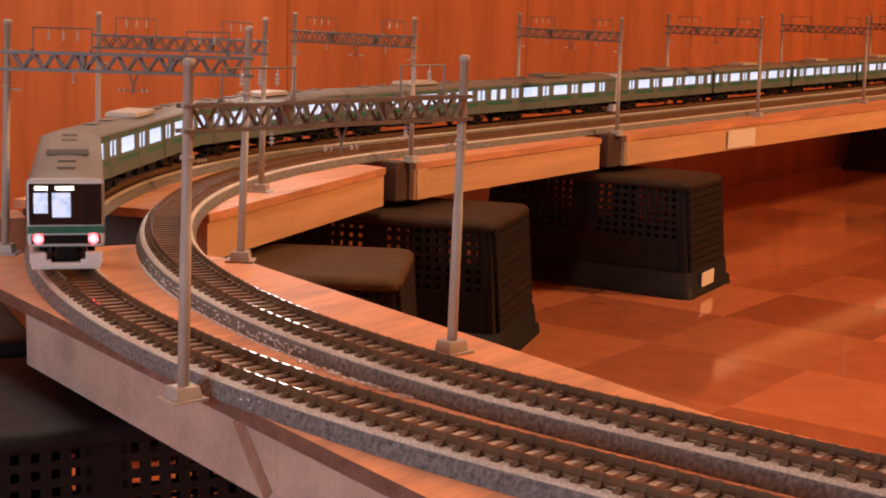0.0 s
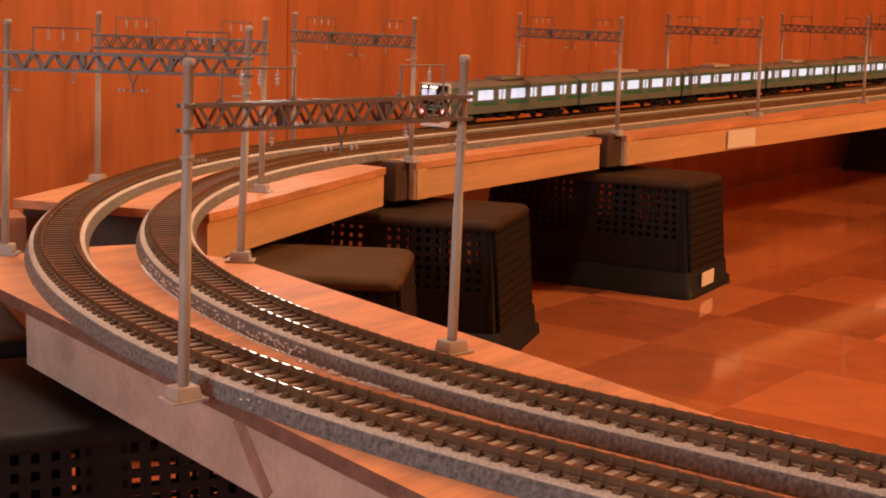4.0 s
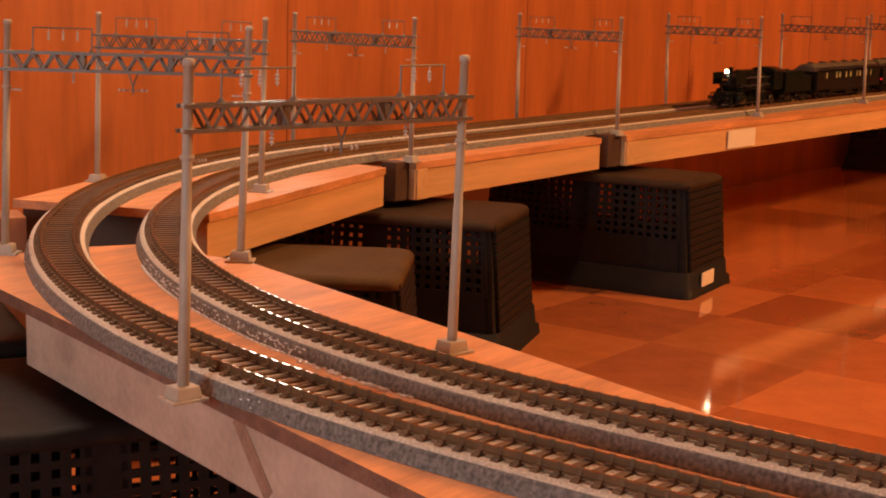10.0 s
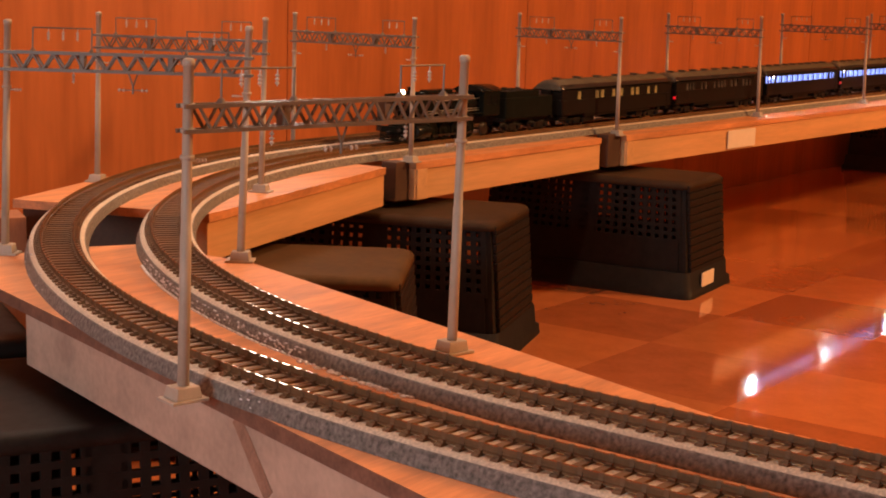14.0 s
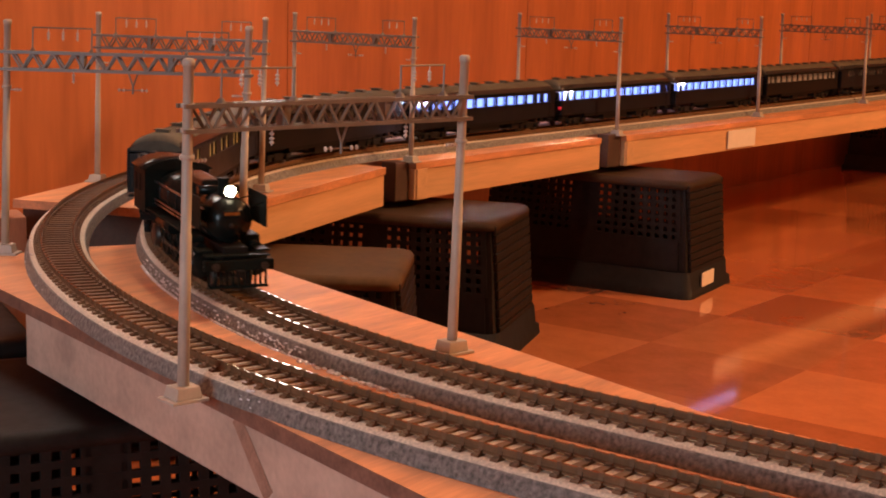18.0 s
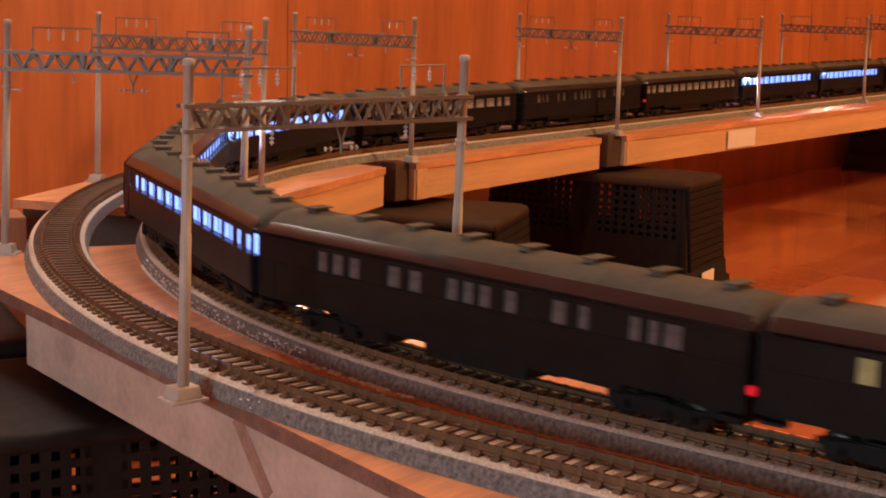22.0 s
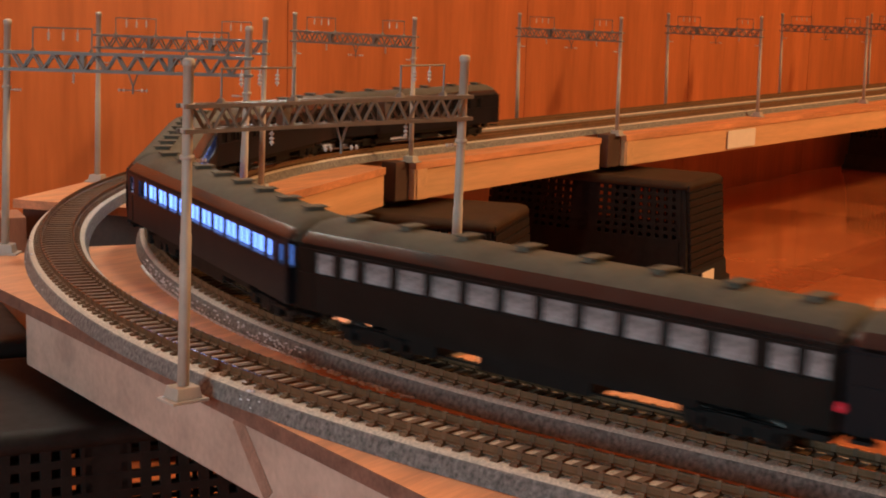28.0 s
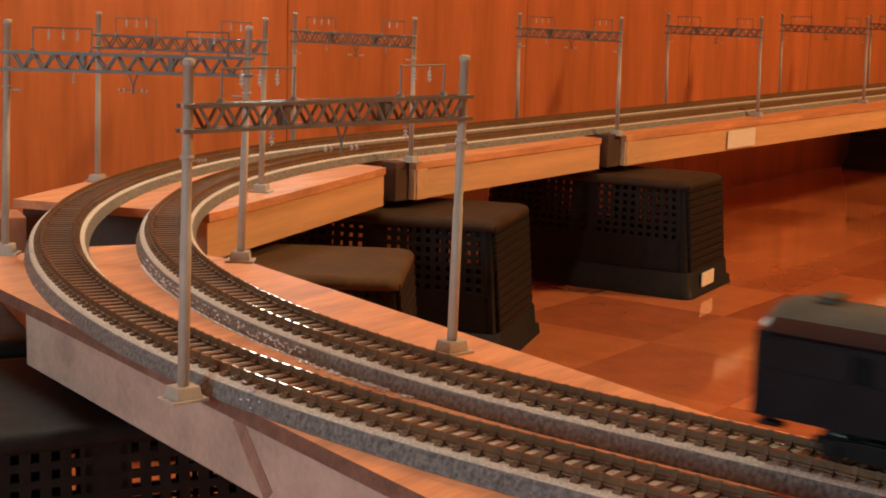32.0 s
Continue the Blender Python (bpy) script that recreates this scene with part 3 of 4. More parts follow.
def glue(which, s0, s1, off, n, size, seed):
    """A run of dried glue drops along a roadbed's foot."""
    random.seed(seed)
    bm = bmesh.new()
    for k in range(n):
        o = off - min(0.0028, abs(random.gauss(0, size * 1.6)))
        x, y, h = on_track(which, random.uniform(s0, s1), o)
        up = 0.0008 + (0.0170 - o) * 2.7 if o < 0.0170 else 0.0
        r = size * random.uniform(0.35, 1.0)
        bmesh.ops.create_icosphere(bm, subdivisions=1, radius=r, matrix=Matrix.Translation((x, y, ZB + up + r * 0.15)) @ pose(0, 0, 0, 0, 0, math.degrees(h)) @ Matrix.Diagonal((1.7, 1, 0.6, 1)))
    for f in bm.faces:
        f.smooth = True
    tagged(part("dried_glue", bm, M_GLUE), "shiny clear dried glue along the roadbed edge", "glue", kind="stuff")


glue("inner", 0.575, 0.795, 0.0186, 820, 0.0010, 3)
glue("inner", 0.795, 0.862, 0.0205, 70, 0.0013, 5)
glue("outer", 0.60, 0.72, 0.0174, 12, 0.0011, 6)
glue("outer", 0.93, 0.95, 0.0168, 10, 0.0010, 8)

# ---- trains ----
def panes(parent, name, x, w, z0, z1, y, mat, label="", deep=0.0004):
    """A window pane on each side of a car."""
    bm = bmesh.new()
    box(bm, (0, 0, 0), (w, deep, z1 - z0))
    a = part(name, bm, mat, parent, label, pose(x, y, (z0 + z1) / 2))
    share(a, parent, pose(x, -y, (z0 + z1) / 2))


def side_wall(bm, l, y, sy, z0, z1, za, zb, holes, thick):
    """A side between z0 and z1 with openings (centre, width) from za to zb, one skin with an inner and an outer face."""
    xs = [-l / 2]
    for c, w in sorted(holes):
        xs += [c - w / 2, c + w / 2]
    xs.append(l / 2)
    zs = [z0, za, zb, z1]
    grid = [[[bm.verts.new((x, sy * (y - d), z)) for z in zs] for x in xs] for d in (0.0, thick)]
    open_cell = lambda i, j: j == 1 and i % 2 == 1
    for i in range(len(xs) - 1):
        for j in range(3):
            if open_cell(i, j):
                continue
            for g in grid:
                bm.faces.new((g[i][j], g[i + 1][j], g[i + 1][j + 1], g[i][j + 1]))
    for i in range(1, len(xs) - 1, 2):
        ring = [(i, 1), (i + 1, 1), (i + 1, 2), (i, 2)]
        for (a, b), (c, d) in zip(ring, ring[1:] + ring[:1]):
            bm.faces.new((grid[0][a][b], grid[0][c][d], grid[1][c][d], grid[1][a][b]))
    n = len(xs) - 1
    for i in range(n):
        for j in (0, 3):
            bm.faces.new((grid[0][i][j], grid[0][i + 1][j], grid[1][i + 1][j], grid[1][i][j]))
    for i in (0, n):
        for j in range(3):
            bm.faces.new((grid[0][i][j], grid[0][i][j + 1], grid[1][i][j + 1], grid[1][i][j]))
    bmesh.ops.recalc_face_normals(bm, faces=bm.faces)


def arch(l, half, z0, rise, n=12, power=2.4, z_low=None):
    """Cross-sections of a curved roof, rounded down at both ends."""
    secs = []
    for x, k, sh in ((-l / 2, 0.55, 0.9), (-l / 2 + 0.0015, 0.86, 0.97), (-l / 2 + 0.005, 1, 1), (l / 2 - 0.005, 1, 1), (l / 2 - 0.0015, 0.86, 0.97), (l / 2, 0.55, 0.9)):
        pts = []
        for i in range(n + 1):
            u = -1 + 2 * i / n
            pts.append((x, u * half * sh, z0 + rise * k * (1 - abs(u) ** power)))
        pts += [(x, half * sh, z0 - 0.0012), (x, -half * sh, z0 - 0.0012)]
        secs.append(pts)
    return secs


def bogie(parent, x, r=0.0054, base=0.026, mat=M_BLACK):
    bm = bmesh.new()
    for sy in (-1, 1):
        y = sy * 0.0118
        box(bm, (0, y, 0.0072), (base + 0.012, 0.0018, 0.0024), bev=0.0004)
        box(bm, (0, y, 0.0058), (0.012, 0.0026, 0.0062), bev=0.0005)
        box(bm, (0, y - sy * 0.0012, 0.0058), (base + 0.004, 0.0010, 0.0058))
        for sx in (-1, 1):
            box(bm, (sx * base / 2, y + sy * 0.0006, 0.0056), (0.0056, 0.0026, 0.0050), bev=0.0006)
    box(bm, (0, 0, 0.0080), (0.008, 0.0236, 0.0030))
    box(bm, (0, 0, 0.0068), (base - 0.012, 0.0140, 0.0068), bev=0.0004)
    box(bm, (0, 0, 0.0115), (base + 0.008, 0.0200, 0.0026))
    b = part("bogie", bm, mat, parent, m=pose(x, 0, 0))
    for sx in (-1, 1):
        bm = bmesh.new()
        for sy in (-1, 1):
            lathe(bm, [(r * 0.55, -0.0011), (r, -0.0010), (r, 0.0004), (r * 1.10, 0.0006), (r * 1.10, 0.0012)], pose(0, sy * 0.0085, 0, 90 * sy, 0, 0), 16)
        rod(bm, (0, -0.008, 0), (0, 0.008, 0), 0.0012, 8)
        part("wheelset", bm, M_WHEEL, b, "dark steel wheels on an axle", pose(sx * base / 2, 0, r))


# --- commuter train ---
EL, EW = 0.244, 0.0370


def commuter_car(m, cab=0, pantograph=False, label="stainless commuter train car with green stripe and lit windows"):
    """cab: -1 or 1 for a driver's end at that end of the car."""
    t = thing("commuter_train_car", m, label, "train car", "commuter train cars")
    z0, zt = 0.0125, 0.0405
    za, zb = 0.0258, 0.0362
    doors = [-0.0905, -0.0302, 0.0302, 0.0905]
    wide = [-0.0604, 0.0, 0.0604]
    ends = [x for x in (-0.1135, 0.1135) if cab * x <= 0]
    holes = [(d + o, 0.0058) for d in doors for o in (-0.0037, 0.0037)] + [(w, 0.0285) for w in wide] + [(e, 0.0105) for e in ends]
    bm = bmesh.new()
    box(bm, (0, 0, (z0 + zt) / 2), (EL - 0.001, EW - 0.0020, zt - z0 - 0.0002))
    part("body", bm, M_STEEL, t)
    for sy in (-1, 1):
        bm = bmesh.new()
        side_wall(bm, EL, EW / 2, sy, z0, zt, za, zb, holes, 0.0007)
        sw = part("side_wall", bm, M_STEEL, t)
        for za_, zb_ in ((0.0205, 0.0240), (0.0374, 0.0388)):
            bm = bmesh.new()
            box(bm, (0, sy * (EW / 2 + 0.00005), (za_ + zb_) / 2), (EL - 0.0004, 0.0003, zb_ - za_))
            part("stripe", bm, M_GREEN, sw, "dark green stripe")
        for d in doors:
            for o in (-0.0038, 0.0038):
                bm = bmesh.new()
                y = sy * (EW / 2 + 0.0001)
                box(bm, (d + o, y, 0.0197), (0.0072, 0.0003, 0.0120))
                box(bm, (d + o, y, 0.0381), (0.0072, 0.0003, 0.0035))
                part("door_leaf", bm, M_STEEL, sw)
    for d in doors:
        for o in (-0.0037, 0.0037):
            panes(t, "door_window", d + o, 0.0056, za + 0.0003, zb - 0.0003, EW / 2 - 0.0009, M_LITEMU)
    for k, w in enumerate(wide):
        for o, ww in ((-0.0072, 0.0135), (0.0072, 0.0135)):
            panes(t, "window", w + o, ww, za + 0.0002, zb - 0.0002, EW / 2 - 0.0009, M_LITEMU)
    for e in ends:
        panes(t, "end_window", e, 0.0100, za, zb, EW / 2 - 0.0009, M_LITEMU)
    bm = bmesh.new()
    loft(bm, arch(EL, EW / 2, zt, 0.0045))
    roof = part("roof", bm, M_EMUROOF, t, "matt grey roof")
    bm = bmesh.new()
    box(bm, (0, 0, 0.0466), (0.046, 0.0235, 0.0034), bev=0.0009, taper=0.93)
    part("air_conditioner", bm, M_POST if cab == 0 else M_EMUROOF, t, "boxy roof air conditioner")
    for x in (-0.080, -0.050, 0.055, 0.085):
        bm = bmesh.new()
        box(bm, (x, 0, 0.0455), (0.010, 0.0090, 0.0012), bev=0.0004)
        part("roof_vent", bm, M_EMUROOF, roof)
    for x in (-0.085, 0.085):
        bogie(t, x)
    random.seed(7)
    for k, x in enumerate((-0.048, -0.022, 0.004, 0.034, 0.058)):
        bm = bmesh.new()
        h = random.uniform(0.005, 0.008)
        box(bm, (x, 0, 0.0125 - h / 2), (random.uniform(0.014, 0.022), 0.029, h), bev=0.0005)
        part("underfloor_box", bm, M_BLACK, t)
    for sx in (-1, 1):
        if cab != sx:
            bm = bmesh.new()
            box(bm, (sx * (EL / 2 + 0.0015), 0, 0.0260), (0.003, 0.0100, 0.0240), bev=0.0004)
            part("gangway", bm, M_BLACK, t)
        bm = bmesh.new()
        box(bm, (sx * (EL / 2 + 0.001), 0, 0.0090), (0.0055, 0.0030, 0.0030), bev=0.0004)
        part("coupler", bm, M_BLACK, t)
    if cab:
        f = cab * EL / 2

        def face(name, y, z, w, h, d, depth, mat, lab="", bev=0.0006, parent=None):
            bm = bmesh.new()
            box(bm, (f + cab * (d + depth / 2), y, z), (depth, w, h), bev=bev)
            return part(name, bm, mat, parent or t, lab)

        fr = face("front_frame", 0, 0.0285, EW + 0.0002, 0.0330, 0.0, 0.0035, M_WHITE, "white moulded cab front frame", 0.0030)
        mask = face("windscreen_mask", 0, 0.0328, EW - 0.0026, 0.0202, 0.0034, 0.0010, M_MASK, "glossy black windscreen panel", 0.0004)
        face("lit_cab_pane", -0.0116 * cab, 0.0335, 0.0066, 0.0099, 0.0043, 0.0003, M_LITCAB, "lit cab window", 0.0001, mask)
        face("lit_cab_pane", -0.0019 * cab, 0.0325, 0.0087, 0.0119, 0.0043, 0.0003, M_LITCAB, "lit cab window", 0.0001, mask)
        face("wiper_pillar", 0.0105 * cab, 0.0300, 0.0008, 0.0150, 0.0043, 0.0003, M_BLACK, "", 0.0001, mask)
        for y, w in ((-0.0113, 0.0060), (-0.0003, 0.0086)):
            face("destination_sign", y * cab, 0.0407, w, 0.0019, 0.0043, 0.0004, M_SIGN, "lit destination display with plain bars", 0.0001, mask)
        face("front_stripe", 0, 0.0203, EW - 0.0012, 0.0036, 0.0035, 0.0005, M_GREEN, "green waist stripe", 0.0001)
        face("lamp_band", 0, 0.0156, EW - 0.0044, 0.0044, 0.0035, 0.0006, M_BLACK, "black lamp band", 0.0004)
        for sy in (-1, 1):
            bm = bmesh.new()
            lathe(bm, [(0.0024, 0), (0.0025, 0.0005), (0.0019, 0.0011)], Matrix.Translation((f + cab * 0.0040, sy * 0.0130, 0.0160)) @ pose(0, 0, 0, 0, 90 * cab, 0), 14)
            part("tail_lamp", bm, M_TAIL, t, "glowing red tail lamp")
            bm = bmesh.new()
            lathe(bm, [(0.0008, 0), (0.0007, 0.0006)], Matrix.Translation((f + cab * 0.0048, sy * 0.0128, 0.0161)) @ pose(0, 0, 0, 0, 90 * cab, 0), 10)
            part("lamp_core", bm, M_HEADCOOL, t, "bright lamp core")
        # obstacle deflector with a dark middle
        bm = bmesh.new()
        for sy in (-1, 1):
            box(bm, (f + cab * 0.0014, sy * 0.0132, 0.0062), (0.0044, 0.0082, 0.0058), bev=0.0010)
            box(bm, (f + cab * 0.0014, sy * 0.0098, 0.0040), (0.0044, 0.0060, 0.0030), rz=0.0, bev=0.0008)
        box(bm, (f + cab * 0.0014, 0, 0.0024), (0.0046, 0.0330, 0.0034), bev=0.0010)
        part("skirt", bm, M_WHITE, t, "pale grey front skirt")
        bm = bmesh.new()
        box(bm, (f + cab * 0.0010, 0, 0.0085), (0.0050, 0.0105, 0.0060), bev=0.0008)
        part("front_coupler", bm, M_BLACK, t)
    return t


# --- passenger coaches ---
CL, CW = 0.2370, 0.0360
LONG = [(-0.0901 + 0.0173 * k, 0.0142) for k in range(11)]
TEN = [(-0.0740 + 0.0174 * k, 0.0141) for k in range(10)]
SMALL_LONG = [(-0.1102, 0.0064), (0.0982, 0.0084), (0.1111, 0.0077)]
SMALL_TEN = [(-0.1028, 0.0100), (-0.0893, 0.0081), (0.0997, 0.0094), (0.1120, 0.0077)]
BAG = [(-0.0827, 0.0067), (-0.0654, 0.0073), (-0.0400, 0.0085), (-0.0289, 0.0080), (-0.0044, 0.0081), (0.0122, 0.0080), (0.0362, 0.0084), (0.0474, 0.0082), (0.0836, 0.0080)]
GROUP = [(-0.0799, 0.0061), (-0.0708, 0.0066), (-0.0612, 0.0065), (-0.0392, 0.0072), (-0.0279, 0.0070), (-0.0086, 0.0062), (-0.0006, 0.0058), (0.0075, 0.0061), (0.0198, 0.0061), (0.0420, 0.0068), (0.0528, 0.0050), (0.0744, 0.0050), (0.0819, 0.0045), (0.0897, 0.0078)]


def coach(m, main, small, body, pane, pane_small, label, name="passenger_coach", tail=0, lit_end=None, vents=8, doors=True):
    t = thing(name, m, label, "train car", "old-style coaches")
    z0, zt = 0.0128, 0.0398
    za, zb = 0.0284, 0.0366
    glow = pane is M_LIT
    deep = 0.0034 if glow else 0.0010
    bm = bmesh.new()
    box(bm, (0, 0, (z0 + za) / 2), (CL - 0.001, CW - 0.0020, za - z0 - 0.0002))
    box(bm, (0, 0, (za + zb) / 2), (CL - 0.001, CW - 2 * deep - 0.0004, zb - za))
    box(bm, (0, 0, (zb + 0.0010 + zt) / 2), (CL - 0.001, CW - 0.0020, zt - zb - 0.0012))
    part("body", bm, body, t)
    # Glowing strip and lamp added outside the panes; no lit interior is built.
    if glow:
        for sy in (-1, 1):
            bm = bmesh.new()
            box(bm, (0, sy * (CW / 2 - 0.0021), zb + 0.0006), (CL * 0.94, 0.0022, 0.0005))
            part("light_strip", bm, M_STRIP, t, "glowing strip added above the windows for interior light")
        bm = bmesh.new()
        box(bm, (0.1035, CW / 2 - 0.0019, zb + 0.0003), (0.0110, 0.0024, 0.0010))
        part("led", bm, M_LED, t, "bright lamp standing in for the light inside the coach's end")
    for sy in (-1, 1):
        bm = bmesh.new()
        side_wall(bm, CL, CW / 2, sy, z0, zt, za, zb, main + small, 0.0008)
        sw = part("side_wall", bm, body, t)
        for z in (0.0275, 0.0374):
            bm = bmesh.new()
            box(bm, (0, sy * (CW / 2 + 0.0001), z), (CL - 0.002, 0.0005, 0.0009))
            part("belt_rail", bm, body, sw)
        if doors:
            for x in (-0.1122, 0.1126):
                bm = bmesh.new()
                box(bm, (x, sy * (CW / 2 + 0.0001), 0.0208), (0.0078, 0.0004, 0.0140), bev=0.0001)
                part("door", bm, body, sw)
                bm = bmesh.new()
                box(bm, (x, sy * 0.0160, 0.0105), (0.0085, 0.0040, 0.0012))
                part("step", bm, M_BLACK, sw)
        for x in (-0.1168, 0.1172):
            bm = bmesh.new()
            rod(bm, (x, sy * (CW / 2 + 0.0004), 0.018), (x, sy * (CW / 2 + 0.0004), 0.032), 0.0002, 5)
            part("handrail", bm, M_BLACK, sw)
    for x, w in main:
        panes(t, "window", x, w - 0.0002, za, zb, CW / 2 - deep, pane)
    for x, w in small:
        panes(t, "small_window", x, w - 0.0002, za, zb, CW / 2 - deep, pane_small)
    bm = bmesh.new()
    loft(bm, arch(CL, CW / 2, zt, 0.0088, 28, 2.6))
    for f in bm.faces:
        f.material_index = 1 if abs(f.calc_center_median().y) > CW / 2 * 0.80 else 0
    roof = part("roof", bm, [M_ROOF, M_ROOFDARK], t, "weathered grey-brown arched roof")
    for k in range(vents):
        x = (k - (vents - 1) / 2) * CL * 0.86 / (vents - 1)
        bm = bmesh.new()
        box(bm, (x, 0, 0.0490), (0.0050, 0.0085, 0.0016), bev=0.0005, taper=0.9)
        box(bm, (x, 0, 0.0502), (0.0068, 0.0100, 0.0007), bev=0.0002)
        part("ventilator", bm, M_ROOF, roof, "low grey roof ventilator")
    for sx in (-1, 1):
        bm = bmesh.new()
        box(bm, (sx * (CL / 2 + 0.0018), 0, 0.0265), (0.0036, 0.0115, 0.0240), bev=0.0006)
        d = part("gangway", bm, M_BLACK, t)
        bm = bmesh.new()
        box(bm, (sx * (CL / 2 + 0.0005), -0.0096, 0.0275), (0.0006, 0.0036, 0.0190), bev=0.0001)
        if sx > 0 and glow:
            part("end_window", bm, lit_end or M_LITDIM, t, "tall lit end window")
        else:
            part("end_window", bm, M_UNLIT, t)
        bm = bmesh.new()
        box(bm, (sx * (CL / 2 + 0.0015), 0, 0.0085), (0.0060, 0.0040, 0.0035), bev=0.0005)
        part("coupler", bm, M_BLACK, t)
    for x in (-0.080, 0.080):
        bogie(t, x, base=0.0275)
    # underframe: equipment with two see-through gaps
    g = (len(main) + len(small)) % 3
    runs = ((-0.060, -0.047), (-0.026, 0.001 + 0.012 * g), (0.046 + 0.008 * g, 0.064))
    for xa, xb in runs:
        bm = bmesh.new()
        box(bm, ((xa + xb) / 2, 0, 0.0083), (xb - xa, 0.0270, 0.0092), bev=0.0006)
        part("underfloor_box", bm, M_BLACK, t)
    for x, w, z in ((-0.037, 0.009, 0.0092), (0.026 + 0.010 * g, 0.014, 0.0086), (0.036, 0.006, 0.0075)):
        bm = bmesh.new()
        box(bm, (x, 0, (z + 0.0128) / 2), (w, 0.0240, 0.0128 - z), bev=0.0004)
        part("battery_box", bm, M_BLACK, t)
    bm = bmesh.new()
    for sy in (-1, 1):
        box(bm, (0, sy * 0.0162, 0.0114), (0.140, 0.0014, 0.0030))
        rod(bm, (-0.062, sy * 0.0120, 0.0050), (0.064, sy * 0.0120, 0.0050), 0.0004, 5)
    part("truss_frame", bm, M_BLACK, t)
    bm = bmesh.new()
    box(bm, (0.1070, 0, 0.0098), (0.0150, 0.0250, 0.0056), bev=0.0005)
    part("end_step_box", bm, M_BLACK, t)
    if tail:
        for sy in (-1, 1):
            bm = bmesh.new()
            lathe(bm, [(0.0016, 0), (0.0018, 0.0012), (0.0012, 0.0021)], Matrix.Translation((tail * (CL / 2 + 0.0002), sy * 0.0164, 0.0205)) @ pose(0, 0, 0, 0, 90 * tail, 0), 12)
            part("tail_lamp", bm, M_TAILDIM if "mail" in name else M_TAILFAINT, t, "small glowing red tail lamp")
    return t


# --- steam engine and tender ---
def engine(m):
    t = thing("steam_locomotive", m, "glossy black steam locomotive with glowing headlamp", "locomotive")
    ZC, RB = 0.0315, 0.0112
    ax = lambda x: Matrix.Translation((x, 0, ZC)) @ pose(0, 0, 0, 0, 90, 0)
    bm = bmesh.new()
    lathe(bm, [(RB * 0.98, -0.052), (RB, -0.050), (RB, -0.012), (RB * 0.97, -0.0118), (RB * 0.95, 0.030)], ax(0), 28)
    part("boiler", bm, M_BOILER, t)
    bm = bmesh.new()
    lathe(bm, [(RB * 0.98, 0.030), (RB * 0.99, 0.0305), (RB * 0.99, 0.0560), (RB * 0.93, 0.0572), (RB * 0.72, 0.0580), (RB * 0.68, 0.0592), (RB * 0.2, 0.0602)], ax(0), 28)
    sb = part("smokebox", bm, M_BOILER, t)
    for x in (-0.040, -0.022, -0.004, 0.014, 0.030):
        bm = bmesh.new()
        lathe(bm, [(RB + 0.0001, x), (RB + 0.0004, x + 0.0002), (RB + 0.0004, x + 0.0010), (RB + 0.0001, x + 0.0012)], ax(0), 28)
        part("boiler_band", bm, M_BOILER, t)
    bm = bmesh.new()
    box(bm, (0.006, 0, ZC + RB + 0.0012), (0.040, 0.0110, 0.0055), bev=0.0022)
    part("dome_casing", bm, M_BOILER, t, "long rounded dome casing")
    bm = bmesh.new()
    lathe(bm, [(0.0034, 0), (0.0026, 0.0015), (0.0025, 0.0070), (0.0031, 0.0078), (0.0031, 0.0084)], pose(0.046, 0, ZC + RB - 0.001), 16)
    part("chimney", bm, M_LOCO, t)
    bm = bmesh.new()
    rod(bm, (0.036, -0.0100, ZC + RB + 0.0005), (0.036, 0.0100, ZC + RB + 0.0005), 0.0022, 12)
    part("feedwater_heater", bm, M_BOILER, t)
    # headlamp, plate and front
    bm = bmesh.new()
    lathe(bm, [(0.0020, -0.0040), (0.0029, -0.0015), (0.0030, 0.0008)], Matrix.Translation((0.0570, 0, ZC + RB + 0.0025)) @ pose(0, 0, 0, 0, 90, 0), 16)
    box(bm, (0.0560, 0, ZC + RB - 0.0008), (0.003, 0.003, 0.003))
    hl = part("headlamp", bm, M_LOCO, t)
    bm = bmesh.new()
    lathe(bm, [(0.0026, 0.0007), (0.0024, 0.0015), (0.0012, 0.0022)], Matrix.Translation((0.0570, 0, ZC + RB + 0.0025)) @ pose(0, 0, 0, 0, 90, 0), 16)
    part("lamp_glass", bm, M_HEAD, hl, "bright warm white lamp glass")
    bm = bmesh.new()
    box(bm, (0.0606, 0, ZC + 0.0035), (0.0006, 0.0085, 0.0028), bev=0.0002)
    pl = part("number_plate", bm, M_BLACK, t, "plate with plain brass bars")
    bm = bmesh.new()
    for k in range(6):
        box(bm, (0.0610, -0.0030 + k * 0.0012, ZC + 0.0035), (0.0003, 0.0007, 0.0015))
    part("plate_bars", bm, M_BRASS, pl)
    bm = bmesh.new()
    lathe(bm, [(0.0010, 0), (0.0010, 0.0015), (0.0003, 0.0018)], Matrix.Translation((0.0595, 0, ZC - 0.0020)) @ pose(0, 0, 0, 0, 90, 0), 10)
    part("door_handle", bm, M_WHEEL, sb)
    for sy in (-1, 1):
        # smoke deflectors
        bm = bmesh.new()
        box(bm, (0.0485, sy * 0.0158, 0.0360), (0.0300, 0.0007, 0.0150), bev=0.0003)
        for x in (0.037, 0.060):
            rod(bm, (x, sy * 0.0155, 0.0400), (x, sy * 0.0095, 0.0385), 0.0004, 5)
        part("smoke_deflector", bm, M_LOCO, t)
        # running board
        bm = bmesh.new()
        box(bm, (-0.004, sy * 0.0135, 0.0225), (0.105, 0.0065, 0.0010), bev=0.0002)
        box(bm, (0.0570, sy * 0.0135, 0.0185), (0.0180, 0.0065, 0.0009))
